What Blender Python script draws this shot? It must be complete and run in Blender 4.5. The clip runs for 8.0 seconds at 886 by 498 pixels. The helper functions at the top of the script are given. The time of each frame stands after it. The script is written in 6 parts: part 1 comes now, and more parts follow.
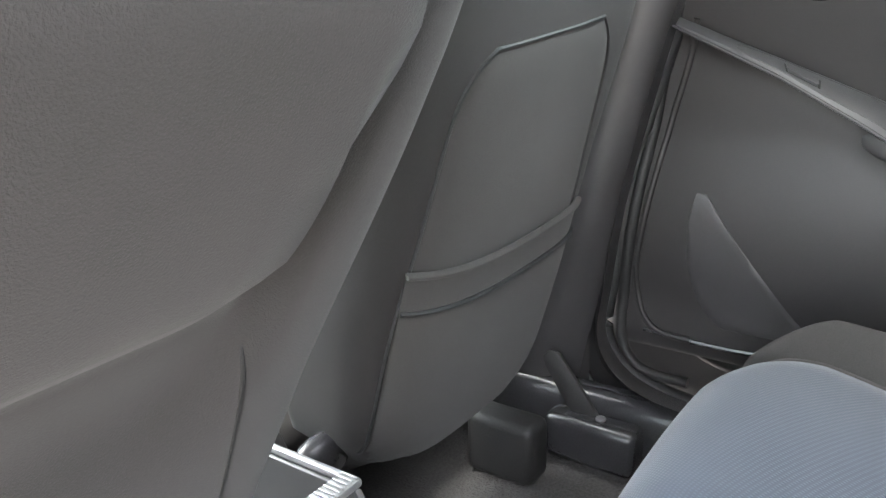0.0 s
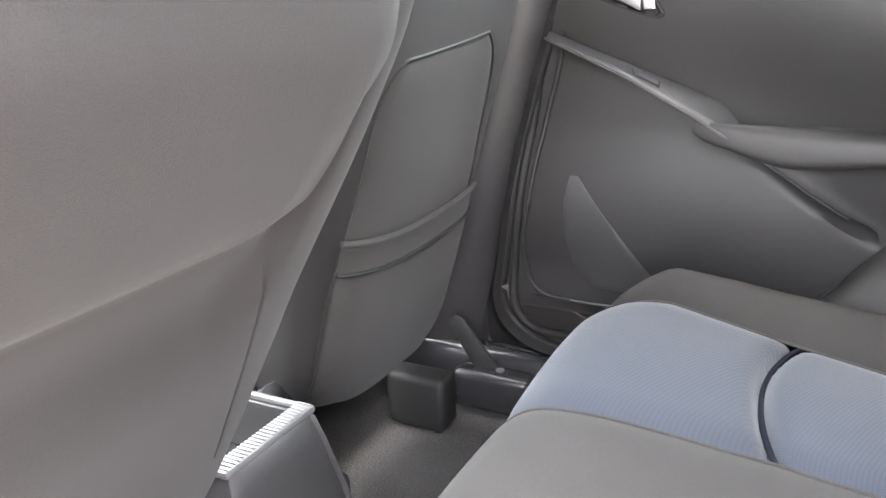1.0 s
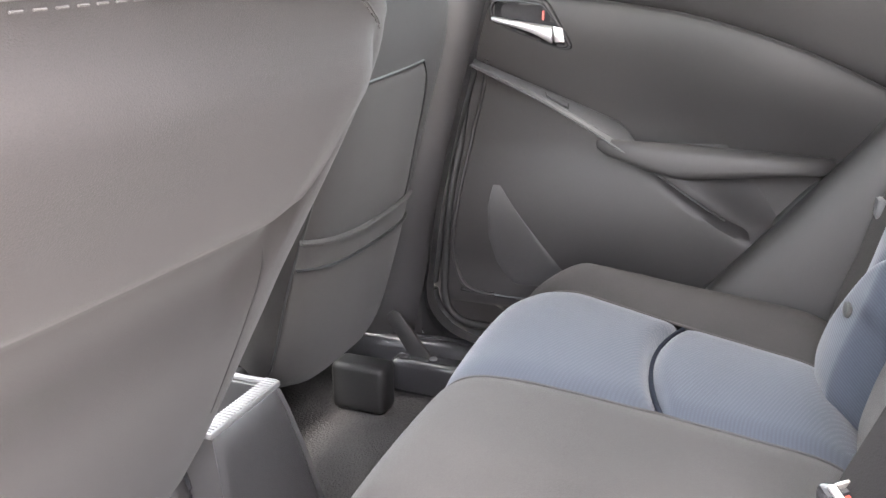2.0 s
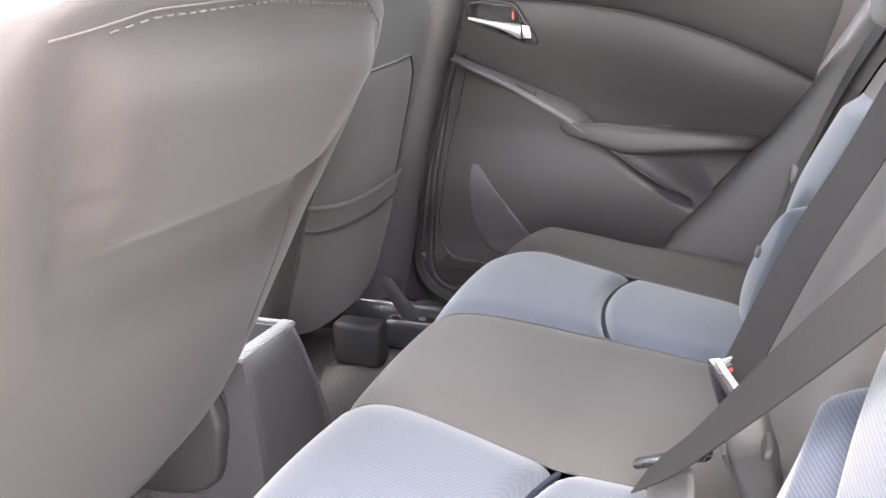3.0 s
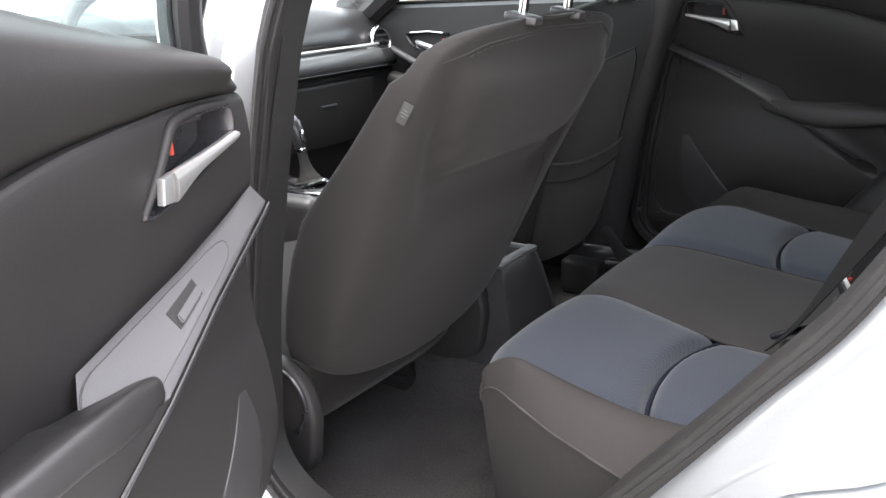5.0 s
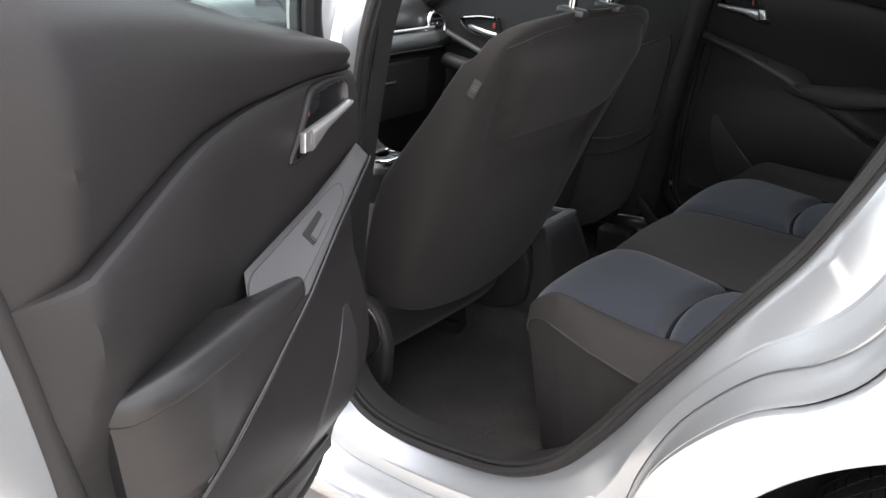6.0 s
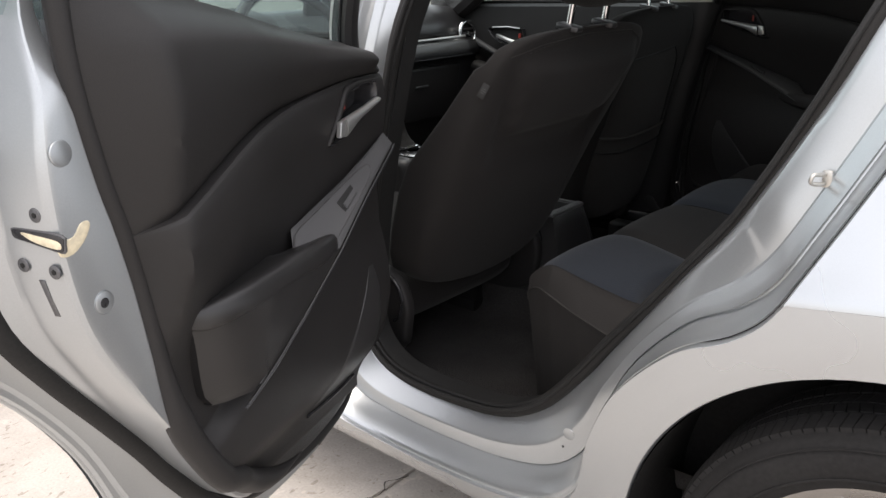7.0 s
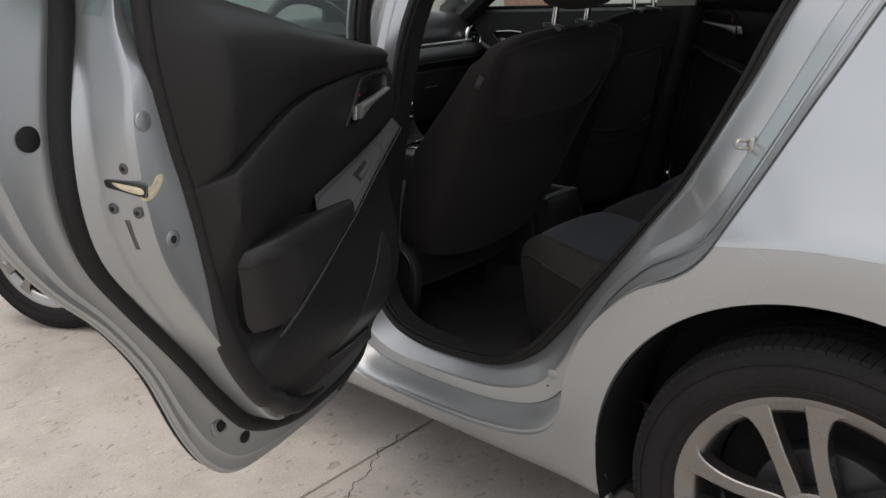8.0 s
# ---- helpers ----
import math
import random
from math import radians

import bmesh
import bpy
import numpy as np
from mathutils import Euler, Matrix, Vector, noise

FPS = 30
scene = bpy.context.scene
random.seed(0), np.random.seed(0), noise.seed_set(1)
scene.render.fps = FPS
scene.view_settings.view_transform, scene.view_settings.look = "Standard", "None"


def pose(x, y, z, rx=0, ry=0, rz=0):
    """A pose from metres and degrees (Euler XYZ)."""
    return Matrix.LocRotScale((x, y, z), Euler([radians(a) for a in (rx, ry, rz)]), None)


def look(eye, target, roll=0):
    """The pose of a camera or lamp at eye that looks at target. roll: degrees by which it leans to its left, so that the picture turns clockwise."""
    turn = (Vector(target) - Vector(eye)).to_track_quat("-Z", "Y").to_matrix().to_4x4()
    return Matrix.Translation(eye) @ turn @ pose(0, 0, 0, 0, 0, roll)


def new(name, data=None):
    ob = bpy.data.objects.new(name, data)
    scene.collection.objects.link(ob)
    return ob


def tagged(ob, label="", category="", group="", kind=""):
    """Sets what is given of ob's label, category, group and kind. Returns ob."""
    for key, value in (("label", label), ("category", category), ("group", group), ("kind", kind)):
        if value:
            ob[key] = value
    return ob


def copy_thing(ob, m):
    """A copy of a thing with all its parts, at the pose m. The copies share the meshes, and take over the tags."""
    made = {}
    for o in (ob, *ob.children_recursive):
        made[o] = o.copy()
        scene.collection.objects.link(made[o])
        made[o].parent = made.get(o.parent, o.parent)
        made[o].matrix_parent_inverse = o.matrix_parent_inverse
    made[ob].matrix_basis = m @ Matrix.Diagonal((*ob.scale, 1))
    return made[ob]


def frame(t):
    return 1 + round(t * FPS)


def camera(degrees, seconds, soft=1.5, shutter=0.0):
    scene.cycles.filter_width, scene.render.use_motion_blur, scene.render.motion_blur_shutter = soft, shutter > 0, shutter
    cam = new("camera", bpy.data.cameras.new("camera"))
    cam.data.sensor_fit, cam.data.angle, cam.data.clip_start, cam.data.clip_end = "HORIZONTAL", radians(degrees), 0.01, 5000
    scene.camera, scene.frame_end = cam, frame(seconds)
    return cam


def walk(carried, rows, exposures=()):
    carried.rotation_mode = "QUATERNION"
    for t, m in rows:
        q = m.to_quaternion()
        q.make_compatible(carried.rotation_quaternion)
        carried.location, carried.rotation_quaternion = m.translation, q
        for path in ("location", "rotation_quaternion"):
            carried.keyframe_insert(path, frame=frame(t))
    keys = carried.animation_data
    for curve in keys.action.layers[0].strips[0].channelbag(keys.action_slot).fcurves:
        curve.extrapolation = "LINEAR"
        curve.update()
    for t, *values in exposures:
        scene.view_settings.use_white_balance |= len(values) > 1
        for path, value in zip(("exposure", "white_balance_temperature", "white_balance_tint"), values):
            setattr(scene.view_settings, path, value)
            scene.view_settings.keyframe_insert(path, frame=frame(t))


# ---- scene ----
cam = camera(57.9, 8.0)
PATH = [
    (0, (-0.573, -0.384, 0.950), (-1.665, 1.173, 0.331), -1.6),
    (0.5, (-0.540, -0.488, 0.967), (-1.533, 1.140, 0.367), -1.65),
    (1, (-0.497, -0.569, 0.972), (-1.362, 1.128, 0.357), -1.6),
    (1.5, (-0.476, -0.642, 0.993), (-1.231, 1.11, 0.39), -0.7),
    (2.8, (-0.388, -0.902, 1.008), (-1.042, 0.896, 0.425), -0.7),
    (3, (-0.37, -0.944, 1.007), (-1.028, 0.851, 0.421), -0.9),
    (3.5, (-0.341, -1.052, 1.043), (-1.014, 0.737, 0.454), -1.2),
    (4, (-0.293, -1.158, 1.062), (-1.065, 0.569, 0.412), -2.1),
    (4.5, (-0.229, -1.267, 1.068), (-1.236, 0.347, 0.449), -4.3),
    (5, (-0.173, -1.368, 1.078), (-1.308, 0.156, 0.453), -3.1),
    (5.2, (-0.142, -1.405, 1.083), (-1.31, 0.095, 0.464), -3.3),
    (6.3, (-0.022, -1.646, 1.117), (-1.228, -0.201, 0.441), -2.2),
    (6.5, (0.014, -1.677, 1.122), (-1.211, -0.239, 0.463), -1.9),
    (7, (0.136, -1.748, 1.134), (-1.135, -0.347, 0.486), -2.0),
    (7.5, (0.259, -1.829, 1.131), (-1.064, -0.463, 0.51), -2.7),
    (8, (0.321, -1.91, 1.131), (-0.985, -0.531, 0.504), -2.7),
]
walk(cam, [(t, look(eye, target, roll)) for t, eye, target, roll in PATH],
     exposures=[(t, e, k, g) for t, e, k, g in ((0.0, 5.6, 6550, 9), (0.6, 5.88, 6700, 13), (1.0, 5.9, 6700, 14), (1.5, 5.9, 6750, 15), (2.8, 5.87, 6800, 17), (3.5, 5.77, 6800, 17), (3.8, 5.42, 6700, 15), (4.1, 4.92, 6600, 14), (4.5, 4.31, 6600, 13), (5.0, 3.52, 6550, 13), (5.2, 3.32, 6550, 13), (6.3, 2.2, 6600, 12), (6.5, 1.95, 6650, 12), (7.0, 1.4, 6700, 12), (7.5, 0.90, 6700, 11), (8.0, 0.44, 6700, 11))])

# ---- world, sun, exposure ----
world = bpy.data.worlds.new("sky")
scene.world = world
world.use_nodes = True
wn = world.node_tree.nodes
sky = wn.new("ShaderNodeTexSky")
sky.sky_type, sky.sun_disc = "NISHITA", False
sky.sun_elevation, sky.sun_rotation = radians(77), radians(178)
sky.air_density, sky.dust_density, sky.ozone_density = 1.0, 4.0, 1.0
soften = wn.new("ShaderNodeMixRGB")
soften.inputs[0].default_value = 0.6
soften.inputs[2].default_value = (9.4, 9.3, 9.4, 1)
world.node_tree.links.new(sky.outputs[0], soften.inputs[1])
world.node_tree.links.new(soften.outputs[0], wn["Background"].inputs[0])
wn["Background"].inputs[1].default_value = 0.113
sun = new("sun", bpy.data.lights.new("sun", "SUN"))
sun.data.energy, sun.data.angle, sun.data.color = 0.5, radians(50), (1.0, 0.96, 0.9)
sun.matrix_world = look((-0.2, -1.9, 7.0), (-0.3, -0.4, 0.5))


# ---- materials ----
def mat(name, colour, rough=0.5, metal=0.0, bump=0.0, scale=200.0, vary=0.15, vscale=6.0, coat=0.0, spec=0.5):
    """A surface with fine relief and colour variation at two scales, in metres."""
    m = bpy.data.materials.new(name)
    m.use_nodes = True
    nt = m.node_tree
    n, l = nt.nodes, nt.links
    b = n["Principled BSDF"]
    b.inputs["Metallic"].default_value = metal
    b.inputs["Coat Weight"].default_value = coat
    b.inputs["Coat Roughness"].default_value = 0.14
    b.inputs["Specular IOR Level"].default_value = spec
    tc = n.new("ShaderNodeTexCoord")
    big = n.new("ShaderNodeTexNoise")
    big.inputs["Scale"].default_value, big.inputs["Detail"].default_value = vscale, 4
    l.new(tc.outputs["Object"], big.inputs["Vector"])
    fine = n.new("ShaderNodeTexNoise")
    fine.inputs["Scale"].default_value, fine.inputs["Detail"].default_value = scale, 3
    l.new(tc.outputs["Object"], fine.inputs["Vector"])
    mix = n.new("ShaderNodeMath")
    mix.operation = "ADD"
    l.new(big.outputs[0], mix.inputs[0])
    l.new(fine.outputs[0], mix.inputs[1])
    ramp = n.new("ShaderNodeValToRGB")
    ramp.color_ramp.elements[0].position, ramp.color_ramp.elements[1].position = 0.7, 1.3
    lo, hi = [tuple(min(1, c * k) for c in colour) for k in (1 - vary, 1 + vary)]
    half = n.new("ShaderNodeMath")
    half.operation = "MULTIPLY"
    half.inputs[1].default_value = 0.5
    l.new(mix.outputs[0], half.inputs[0])
    ramp.color_ramp.elements[0].position, ramp.color_ramp.elements[1].position = 0.35, 0.65
    ramp.color_ramp.elements[0].color, ramp.color_ramp.elements[1].color = (*lo, 1), (*hi, 1)
    l.new(half.outputs[0], ramp.inputs[0])
    l.new(ramp.outputs[0], b.inputs["Base Color"])
    rr = n.new("ShaderNodeMapRange")
    rr.inputs["To Min"].default_value, rr.inputs["To Max"].default_value = max(0.02, rough * 0.85), min(1, rough * 1.15)
    l.new(big.outputs[0], rr.inputs["Value"])
    l.new(rr.outputs[0], b.inputs["Roughness"])
    if bump:
        bp = n.new("ShaderNodeBump")
        bp.inputs["Strength"].default_value = 1.0
        bp.inputs["Distance"].default_value = bump
        l.new(fine.outputs[0], bp.inputs["Height"])
        l.new(bp.outputs[0], b.inputs["Normal"])
    return m


def weave(name, dark, light, pitch, bump, slant=0.0, ribs=False):
    """Knitted cloth: raised rows of short stitches, or long ribs."""
    m = mat(name, light, rough=0.9, bump=0, scale=350, vary=0.1, vscale=5, spec=0.2)
    nt = m.node_tree
    n, l = nt.nodes, nt.links
    b = n["Principled BSDF"]
    b.inputs["Sheen Weight"].default_value = 0.16
    b.inputs["Sheen Roughness"].default_value = 0.5
    tc = n.new("ShaderNodeTexCoord")
    split = n.new("ShaderNodeSeparateXYZ")
    l.new(tc.outputs["Object"], split.inputs[0])
    along = n.new("ShaderNodeMath")
    l.new(split.outputs[0], along.inputs[0])
    l.new(split.outputs[2], along.inputs[1])
    flat = n.new("ShaderNodeCombineXYZ")
    l.new(along.outputs[0], flat.inputs[0])
    l.new(split.outputs[1], flat.inputs[1])
    mp = n.new("ShaderNodeMapping")
    mp.inputs["Rotation"].default_value = (0, 0, radians(slant))
    l.new(flat.outputs[0], mp.inputs["Vector"])
    w1 = n.new("ShaderNodeTexWave")
    w1.bands_direction = "Y"
    w1.inputs["Scale"].default_value = 0.314 / pitch
    w1.inputs["Distortion"].default_value = 0.8
    w1.inputs["Detail"].default_value = 1
    w2 = n.new("ShaderNodeTexWave")
    w2.bands_direction = "X"
    w2.inputs["Scale"].default_value = 0.314 / (pitch * 1.3)
    w2.inputs["Distortion"].default_value = 0.8
    l.new(mp.outputs[0], w1.inputs["Vector"])
    l.new(mp.outputs[0], w2.inputs["Vector"])
    mul = n.new("ShaderNodeMath")
    mul.operation = "MULTIPLY"
    mul.inputs[0].default_value = 0.6
    if not ribs:
        l.new(w1.outputs["Fac"], mul.inputs[0])
    l.new(w2.outputs["Fac"], mul.inputs[1])
    old = b.inputs["Base Color"].links[0].from_socket
    mixc = n.new("ShaderNodeMixRGB")
    mixc.inputs[1].default_value = (*dark, 1)
    l.new(old, mixc.inputs[2])
    mr = n.new("ShaderNodeMapRange")
    mr.inputs["From Max"].default_value = 0.55
    l.new(mul.outputs[0], mr.inputs["Value"])
    l.new(mr.outputs[0], mixc.inputs[0])
    l.new(mixc.outputs[0], b.inputs["Base Color"])
    bp = n.new("ShaderNodeBump")
    bp.inputs["Distance"].default_value = bump
    l.new(mul.outputs[0], bp.inputs["Height"])
    l.new(bp.outputs[0], b.inputs["Normal"])
    return m


def clear(name, colour, weight=1.0, rough=0.0):
    """Thin tinted glass: part see-through, part mirror."""
    m = bpy.data.materials.new(name)
    m.use_nodes = True
    nt = m.node_tree
    n, l = nt.nodes, nt.links
    n.remove(n["Principled BSDF"])
    t = n.new("ShaderNodeBsdfTransparent")
    t.inputs[0].default_value = (*colour, 1)
    g = n.new("ShaderNodeBsdfGlossy")
    g.inputs["Roughness"].default_value = 0.02
    lw = n.new("ShaderNodeLayerWeight")
    lw.inputs["Blend"].default_value = 0.5
    pw = n.new("ShaderNodeMath")
    pw.operation = "POWER"
    pw.inputs[1].default_value = 4.0
    l.new(lw.outputs["Facing"], pw.inputs[0])
    f = n.new("ShaderNodeMath")
    f.operation = "MULTIPLY_ADD"
    f.inputs[1].default_value, f.inputs[2].default_value = 0.85, 0.05
    l.new(pw.outputs[0], f.inputs[0])
    x = n.new("ShaderNodeMixShader")
    l.new(f.outputs[0], x.inputs[0])
    l.new(t.outputs[0], x.inputs[1])
    l.new(g.outputs[0], x.inputs[2])
    l.new(x.outputs[0], n["Material Output"].inputs[0])
    return m


PAINT = mat("silver_paint", (0.425, 0.446, 0.460), rough=0.28, metal=0.78, scale=900, vary=0.04, vscale=1.5, coat=1.0)
PRIMER = mat("jamb_paint", (0.41, 0.43, 0.442), rough=0.30, metal=0.70, scale=600, vary=0.04, vscale=4, coat=0.3)
TRIM = mat("black_grained_plastic", (0.027, 0.0263, 0.0268), rough=0.40, bump=0.0003, scale=1100, vary=0.15, vscale=5)
SOFT = mat("soft_black_vinyl", (0.0195, 0.0185, 0.0185), rough=0.52, bump=0.00018, scale=900, vary=0.14, vscale=4, spec=0.28)
PADSKIN = mat("smooth_black_vinyl", (0.0195, 0.0188, 0.019), rough=0.36, bump=0.0001, scale=700, vary=0.12, vscale=5, spec=0.45)
GLOSS = mat("smooth_black_plastic", (0.022, 0.022, 0.024), rough=0.25, bump=0.0001, scale=400, vary=0.3, vscale=8)
GREY = mat("grey_satin_plastic", (0.050, 0.050, 0.052), rough=0.55, bump=0.0002, scale=700, vary=0.06, vscale=5)
PALE = mat("pale_cloth_label", (0.07, 0.067, 0.064), rough=0.85, bump=0.0003, scale=700, vary=0.1)
FLAP = mat("grey_sleeve", (0.034, 0.033, 0.032), rough=0.8, bump=0.0004, scale=500, vary=0.15)
DASH = mat("dash_panel", (0.060, 0.062, 0.063), rough=0.32, bump=0.0002, scale=800, vary=0.1)
DASHSKIN = mat("dash_skin", (0.024, 0.024, 0.025), rough=0.33, bump=0.0002, scale=900, vary=0.12, vscale=6)
STRIP = mat("dark_grey_strip", (0.030, 0.030, 0.032), rough=0.45, scale=700, vary=0.06, vscale=5)
RUBBER = mat("seal_rubber", (0.012, 0.012, 0.012), rough=0.6, bump=0.0003, scale=300, vary=0.3, vscale=10, spec=0.3)
SEALED = mat("flocked_seal", (0.0145, 0.0138, 0.0132), rough=0.7, bump=0.0004, scale=400, vary=0.2, vscale=10, spec=0.3)
CLOTH = mat("charcoal_seat_cloth", (0.036, 0.0340, 0.0325), rough=0.95, bump=0.0004, scale=900, vary=0.22, vscale=5, spec=0.15)
CLOTH.node_tree.nodes["Principled BSDF"].inputs["Sheen Weight"].default_value = 0.05
PALECORD = mat("worn_piping", (0.036, 0.0345, 0.033), rough=0.9, bump=0.0004, scale=900, vary=0.3, vscale=30, spec=0.15)
# seat cloth again, with the shade of the bench sides put into its colour
SHADEDCLOTH = mat("shaded_side_cloth", (0.0255, 0.0240, 0.0232), rough=0.95, bump=0.0004, scale=900, vary=0.2, vscale=5, spec=0.15)
BACKCLOTH = mat("seat_back_cloth", (0.0190, 0.0174, 0.0168), rough=0.92, bump=0.0003, scale=1100, vary=0.2, vscale=4, spec=0.2)
BACKCLOTH.node_tree.nodes["Principled BSDF"].inputs["Sheen Weight"].default_value = 0.05
BLUE = weave("blue_ribbed_cloth", (0.0240, 0.0290, 0.0388), (0.0298, 0.0365, 0.0484), 0.0031, 0.00022, slant=24)
RIBBED = weave("blue_back_cloth", (0.0205, 0.0250, 0.0345), (0.0300, 0.0366, 0.0490), 0.0036, 0.0004, ribs=True)
# near-black blue: the shade deep in the seat grooves, put into the colour
PLEATSHADE = mat("dark_blue_pleat_shade", (0.0065, 0.0085, 0.0145), rough=0.9, bump=0.0008, scale=300, vary=0.3, vscale=40, spec=0.15)
CARPET = mat("black_carpet", (0.041, 0.0392, 0.0388), rough=1.0, bump=0.004, scale=260, vary=0.35, vscale=7, spec=0.1)
WEB = mat("belt_webbing", (0.0085, 0.0082, 0.0082), rough=0.85, bump=0.0004, scale=700, vary=0.15, vscale=9, spec=0.2)
CHROME = mat("chrome", (0.78, 0.78, 0.79), rough=0.1, metal=1.0, scale=300, vary=0.04, vscale=8)
SATIN = mat("satin_silver", (0.60, 0.60, 0.59), rough=0.32, metal=0.85, scale=500, vary=0.05, vscale=8)
DULLSILVER = mat("dull_silver_plastic", (0.17, 0.17, 0.172), rough=0.38, metal=0.5, scale=500, vary=0.08, vscale=8)
RED = mat("red_plastic", (0.38, 0.045, 0.03), rough=0.4, scale=300, vary=0.1)
TAG = mat("grey_tag", (0.021, 0.0205, 0.020), rough=0.8, bump=0.0003, scale=700, vary=0.1)
TAGINK = mat("tag_print", (0.055, 0.054, 0.052), rough=0.8, scale=500, vary=0.2)
BEIGE = mat("pale_pillar_trim", (0.46, 0.43, 0.39), rough=0.7, bump=0.0005, scale=700, vary=0.08)
TYRE = mat("tyre_rubber", (0.0135, 0.0130, 0.0130), rough=0.85, bump=0.0003, scale=150, vary=0.3, vscale=12, spec=0.25)
ALLOY = mat("machined_alloy", (0.30, 0.292, 0.284), rough=0.28, metal=0.95, scale=400, vary=0.08, vscale=15)
ALLOYDARK = mat("grey_alloy", (0.12, 0.12, 0.125), rough=0.4, metal=0.6, scale=300, vary=0.2, vscale=15)
LINER = mat("arch_liner", (0.011, 0.0108, 0.0106), rough=0.95, bump=0.001, scale=150, vary=0.4, spec=0.15)
ZINC = mat("zinc_steel", (0.50, 0.49, 0.46), rough=0.35, metal=0.8, scale=250, vary=0.15, vscale=20)
GREASE = mat("greased_latch", (0.62, 0.55, 0.40), rough=0.35, scale=120, vary=0.25, vscale=40)
GLASS = clear("tinted_glass", (0.70, 0.79, 0.775))
CLEAR = clear("clear_glass", (0.93, 0.965, 0.955))
HEADLINER = mat("pale_headliner", (0.48, 0.46, 0.43), rough=0.95, bump=0.001, scale=500, vary=0.06)


def concrete():
    """Pale worn concrete with stains, pits and fine cracks."""
    m = mat("worn_concrete", (0.47, 0.432, 0.388), rough=0.88, bump=0.0006, scale=150, vary=0.13, vscale=2.2)
    nt = m.node_tree
    n, l = nt.nodes, nt.links
    b = n["Principled BSDF"]
    tc = n.new("ShaderNodeTexCoord")
    st = n.new("ShaderNodeTexNoise")
    st.inputs["Scale"].default_value, st.inputs["Detail"].default_value = 5, 10
    st.inputs["Roughness"].default_value = 0.68
    l.new(tc.outputs["Object"], st.inputs["Vector"])
    r = n.new("ShaderNodeValToRGB")
    r.color_ramp.elements[0].position, r.color_ramp.elements[1].position = 0.36, 0.56
    r.color_ramp.elements[0].color, r.color_ramp.elements[1].color = (0.80, 0.79, 0.775, 1), (1, 1, 1, 1)
    l.new(st.outputs[0], r.inputs[0])
    pit = n.new("ShaderNodeTexVoronoi")
    pit.inputs["Scale"].default_value = 46
    l.new(tc.outputs["Object"], pit.inputs["Vector"])
    pr = n.new("ShaderNodeValToRGB")
    pr.color_ramp.elements[0].position, pr.color_ramp.elements[1].position = 0.05, 0.10
    pr.color_ramp.elements[0].color, pr.color_ramp.elements[1].color = (0.55, 0.53, 0.5, 1), (1, 1, 1, 1)
    l.new(pit.outputs["Distance"], pr.inputs[0])
    old = b.inputs["Base Color"].links[0].from_socket
    a = n.new("ShaderNodeMixRGB")
    a.blend_type = "MULTIPLY"
    a.inputs[0].default_value = 0.8
    l.new(old, a.inputs[1])
    l.new(r.outputs[0], a.inputs[2])
    c = n.new("ShaderNodeMixRGB")
    c.blend_type = "MULTIPLY"
    c.inputs[0].default_value = 0.75
    l.new(a.outputs[0], c.inputs[1])
    l.new(pr.outputs[0], c.inputs[2])
    # small chipped flakes and scuffs, drawn out along the slab
    stretch = n.new("ShaderNodeMapping")
    stretch.inputs["Scale"].default_value = (1.0, 0.55, 1.0)
    stretch.inputs["Rotation"].default_value = (0, 0, 0.6)
    l.new(tc.outputs["Object"], stretch.inputs["Vector"])
    last = c.outputs[0]
    for size, lo, hi, tint in ((34, 0.635, 0.665, (0.70, 0.68, 0.65)), (21, 0.66, 0.68, (1.16, 1.15, 1.13)), (75, 0.66, 0.70, (0.74, 0.72, 0.69))):
        fl = n.new("ShaderNodeTexNoise")
        fl.inputs["Scale"].default_value, fl.inputs["Detail"].default_value, fl.inputs["Distortion"].default_value = size, 5, 1.2
        l.new(stretch.outputs[0], fl.inputs["Vector"])
        mask = n.new("ShaderNodeMapRange")
        mask.inputs["From Min"].default_value, mask.inputs["From Max"].default_value = lo, hi
        l.new(fl.outputs[0], mask.inputs["Value"])
        spot = n.new("ShaderNodeMixRGB")
        spot.blend_type = "MULTIPLY"
        spot.inputs[2].default_value = (*tint, 1)
        l.new(mask.outputs[0], spot.inputs[0])
        l.new(last, spot.inputs[1])
        last = spot.outputs[0]
    l.new(last, b.inputs["Base Color"])
    return m


CONCRETE = concrete()


# ---- mesh helpers ----
def empty(name, m, label, category, group="", kind=""):
    ob = new(name)
    ob.empty_display_size = 0.1
    ob.matrix_world = m
    return tagged(ob, label, category, group, kind)


def part(name, bm, material, parent=None, label="", sharp=38, fix=True):
    """Links a bmesh as one mesh object under a thing or a part."""
    if fix:
        bmesh.ops.recalc_face_normals(bm, faces=bm.faces)
    me = bpy.data.meshes.new(name)
    bm.to_mesh(me)
    bm.free()
    me.materials.append(material)
    me.shade_smooth()
    me.set_sharp_from_angle(angle=radians(sharp))
    ob = new(name, me)
    if parent:
        ob.parent = parent
    return tagged(ob, label)


def loft(rows, wrap=False, caps=False, bm=None):
    """A skin through rows of points; wrap closes each row."""
    bm = bm or bmesh.new()
    vs = [[bm.verts.new(p) for p in row] for row in rows]
    for a, b in zip(vs, vs[1:]):
        k = len(a)
        for i in range(k if wrap else k - 1):
            j = (i + 1) % k
            bm.faces.new((a[i], a[j], b[j], b[i]))
    if caps:
        bm.faces.new(vs[0])
        bm.faces.new(vs[-1])
    return bm


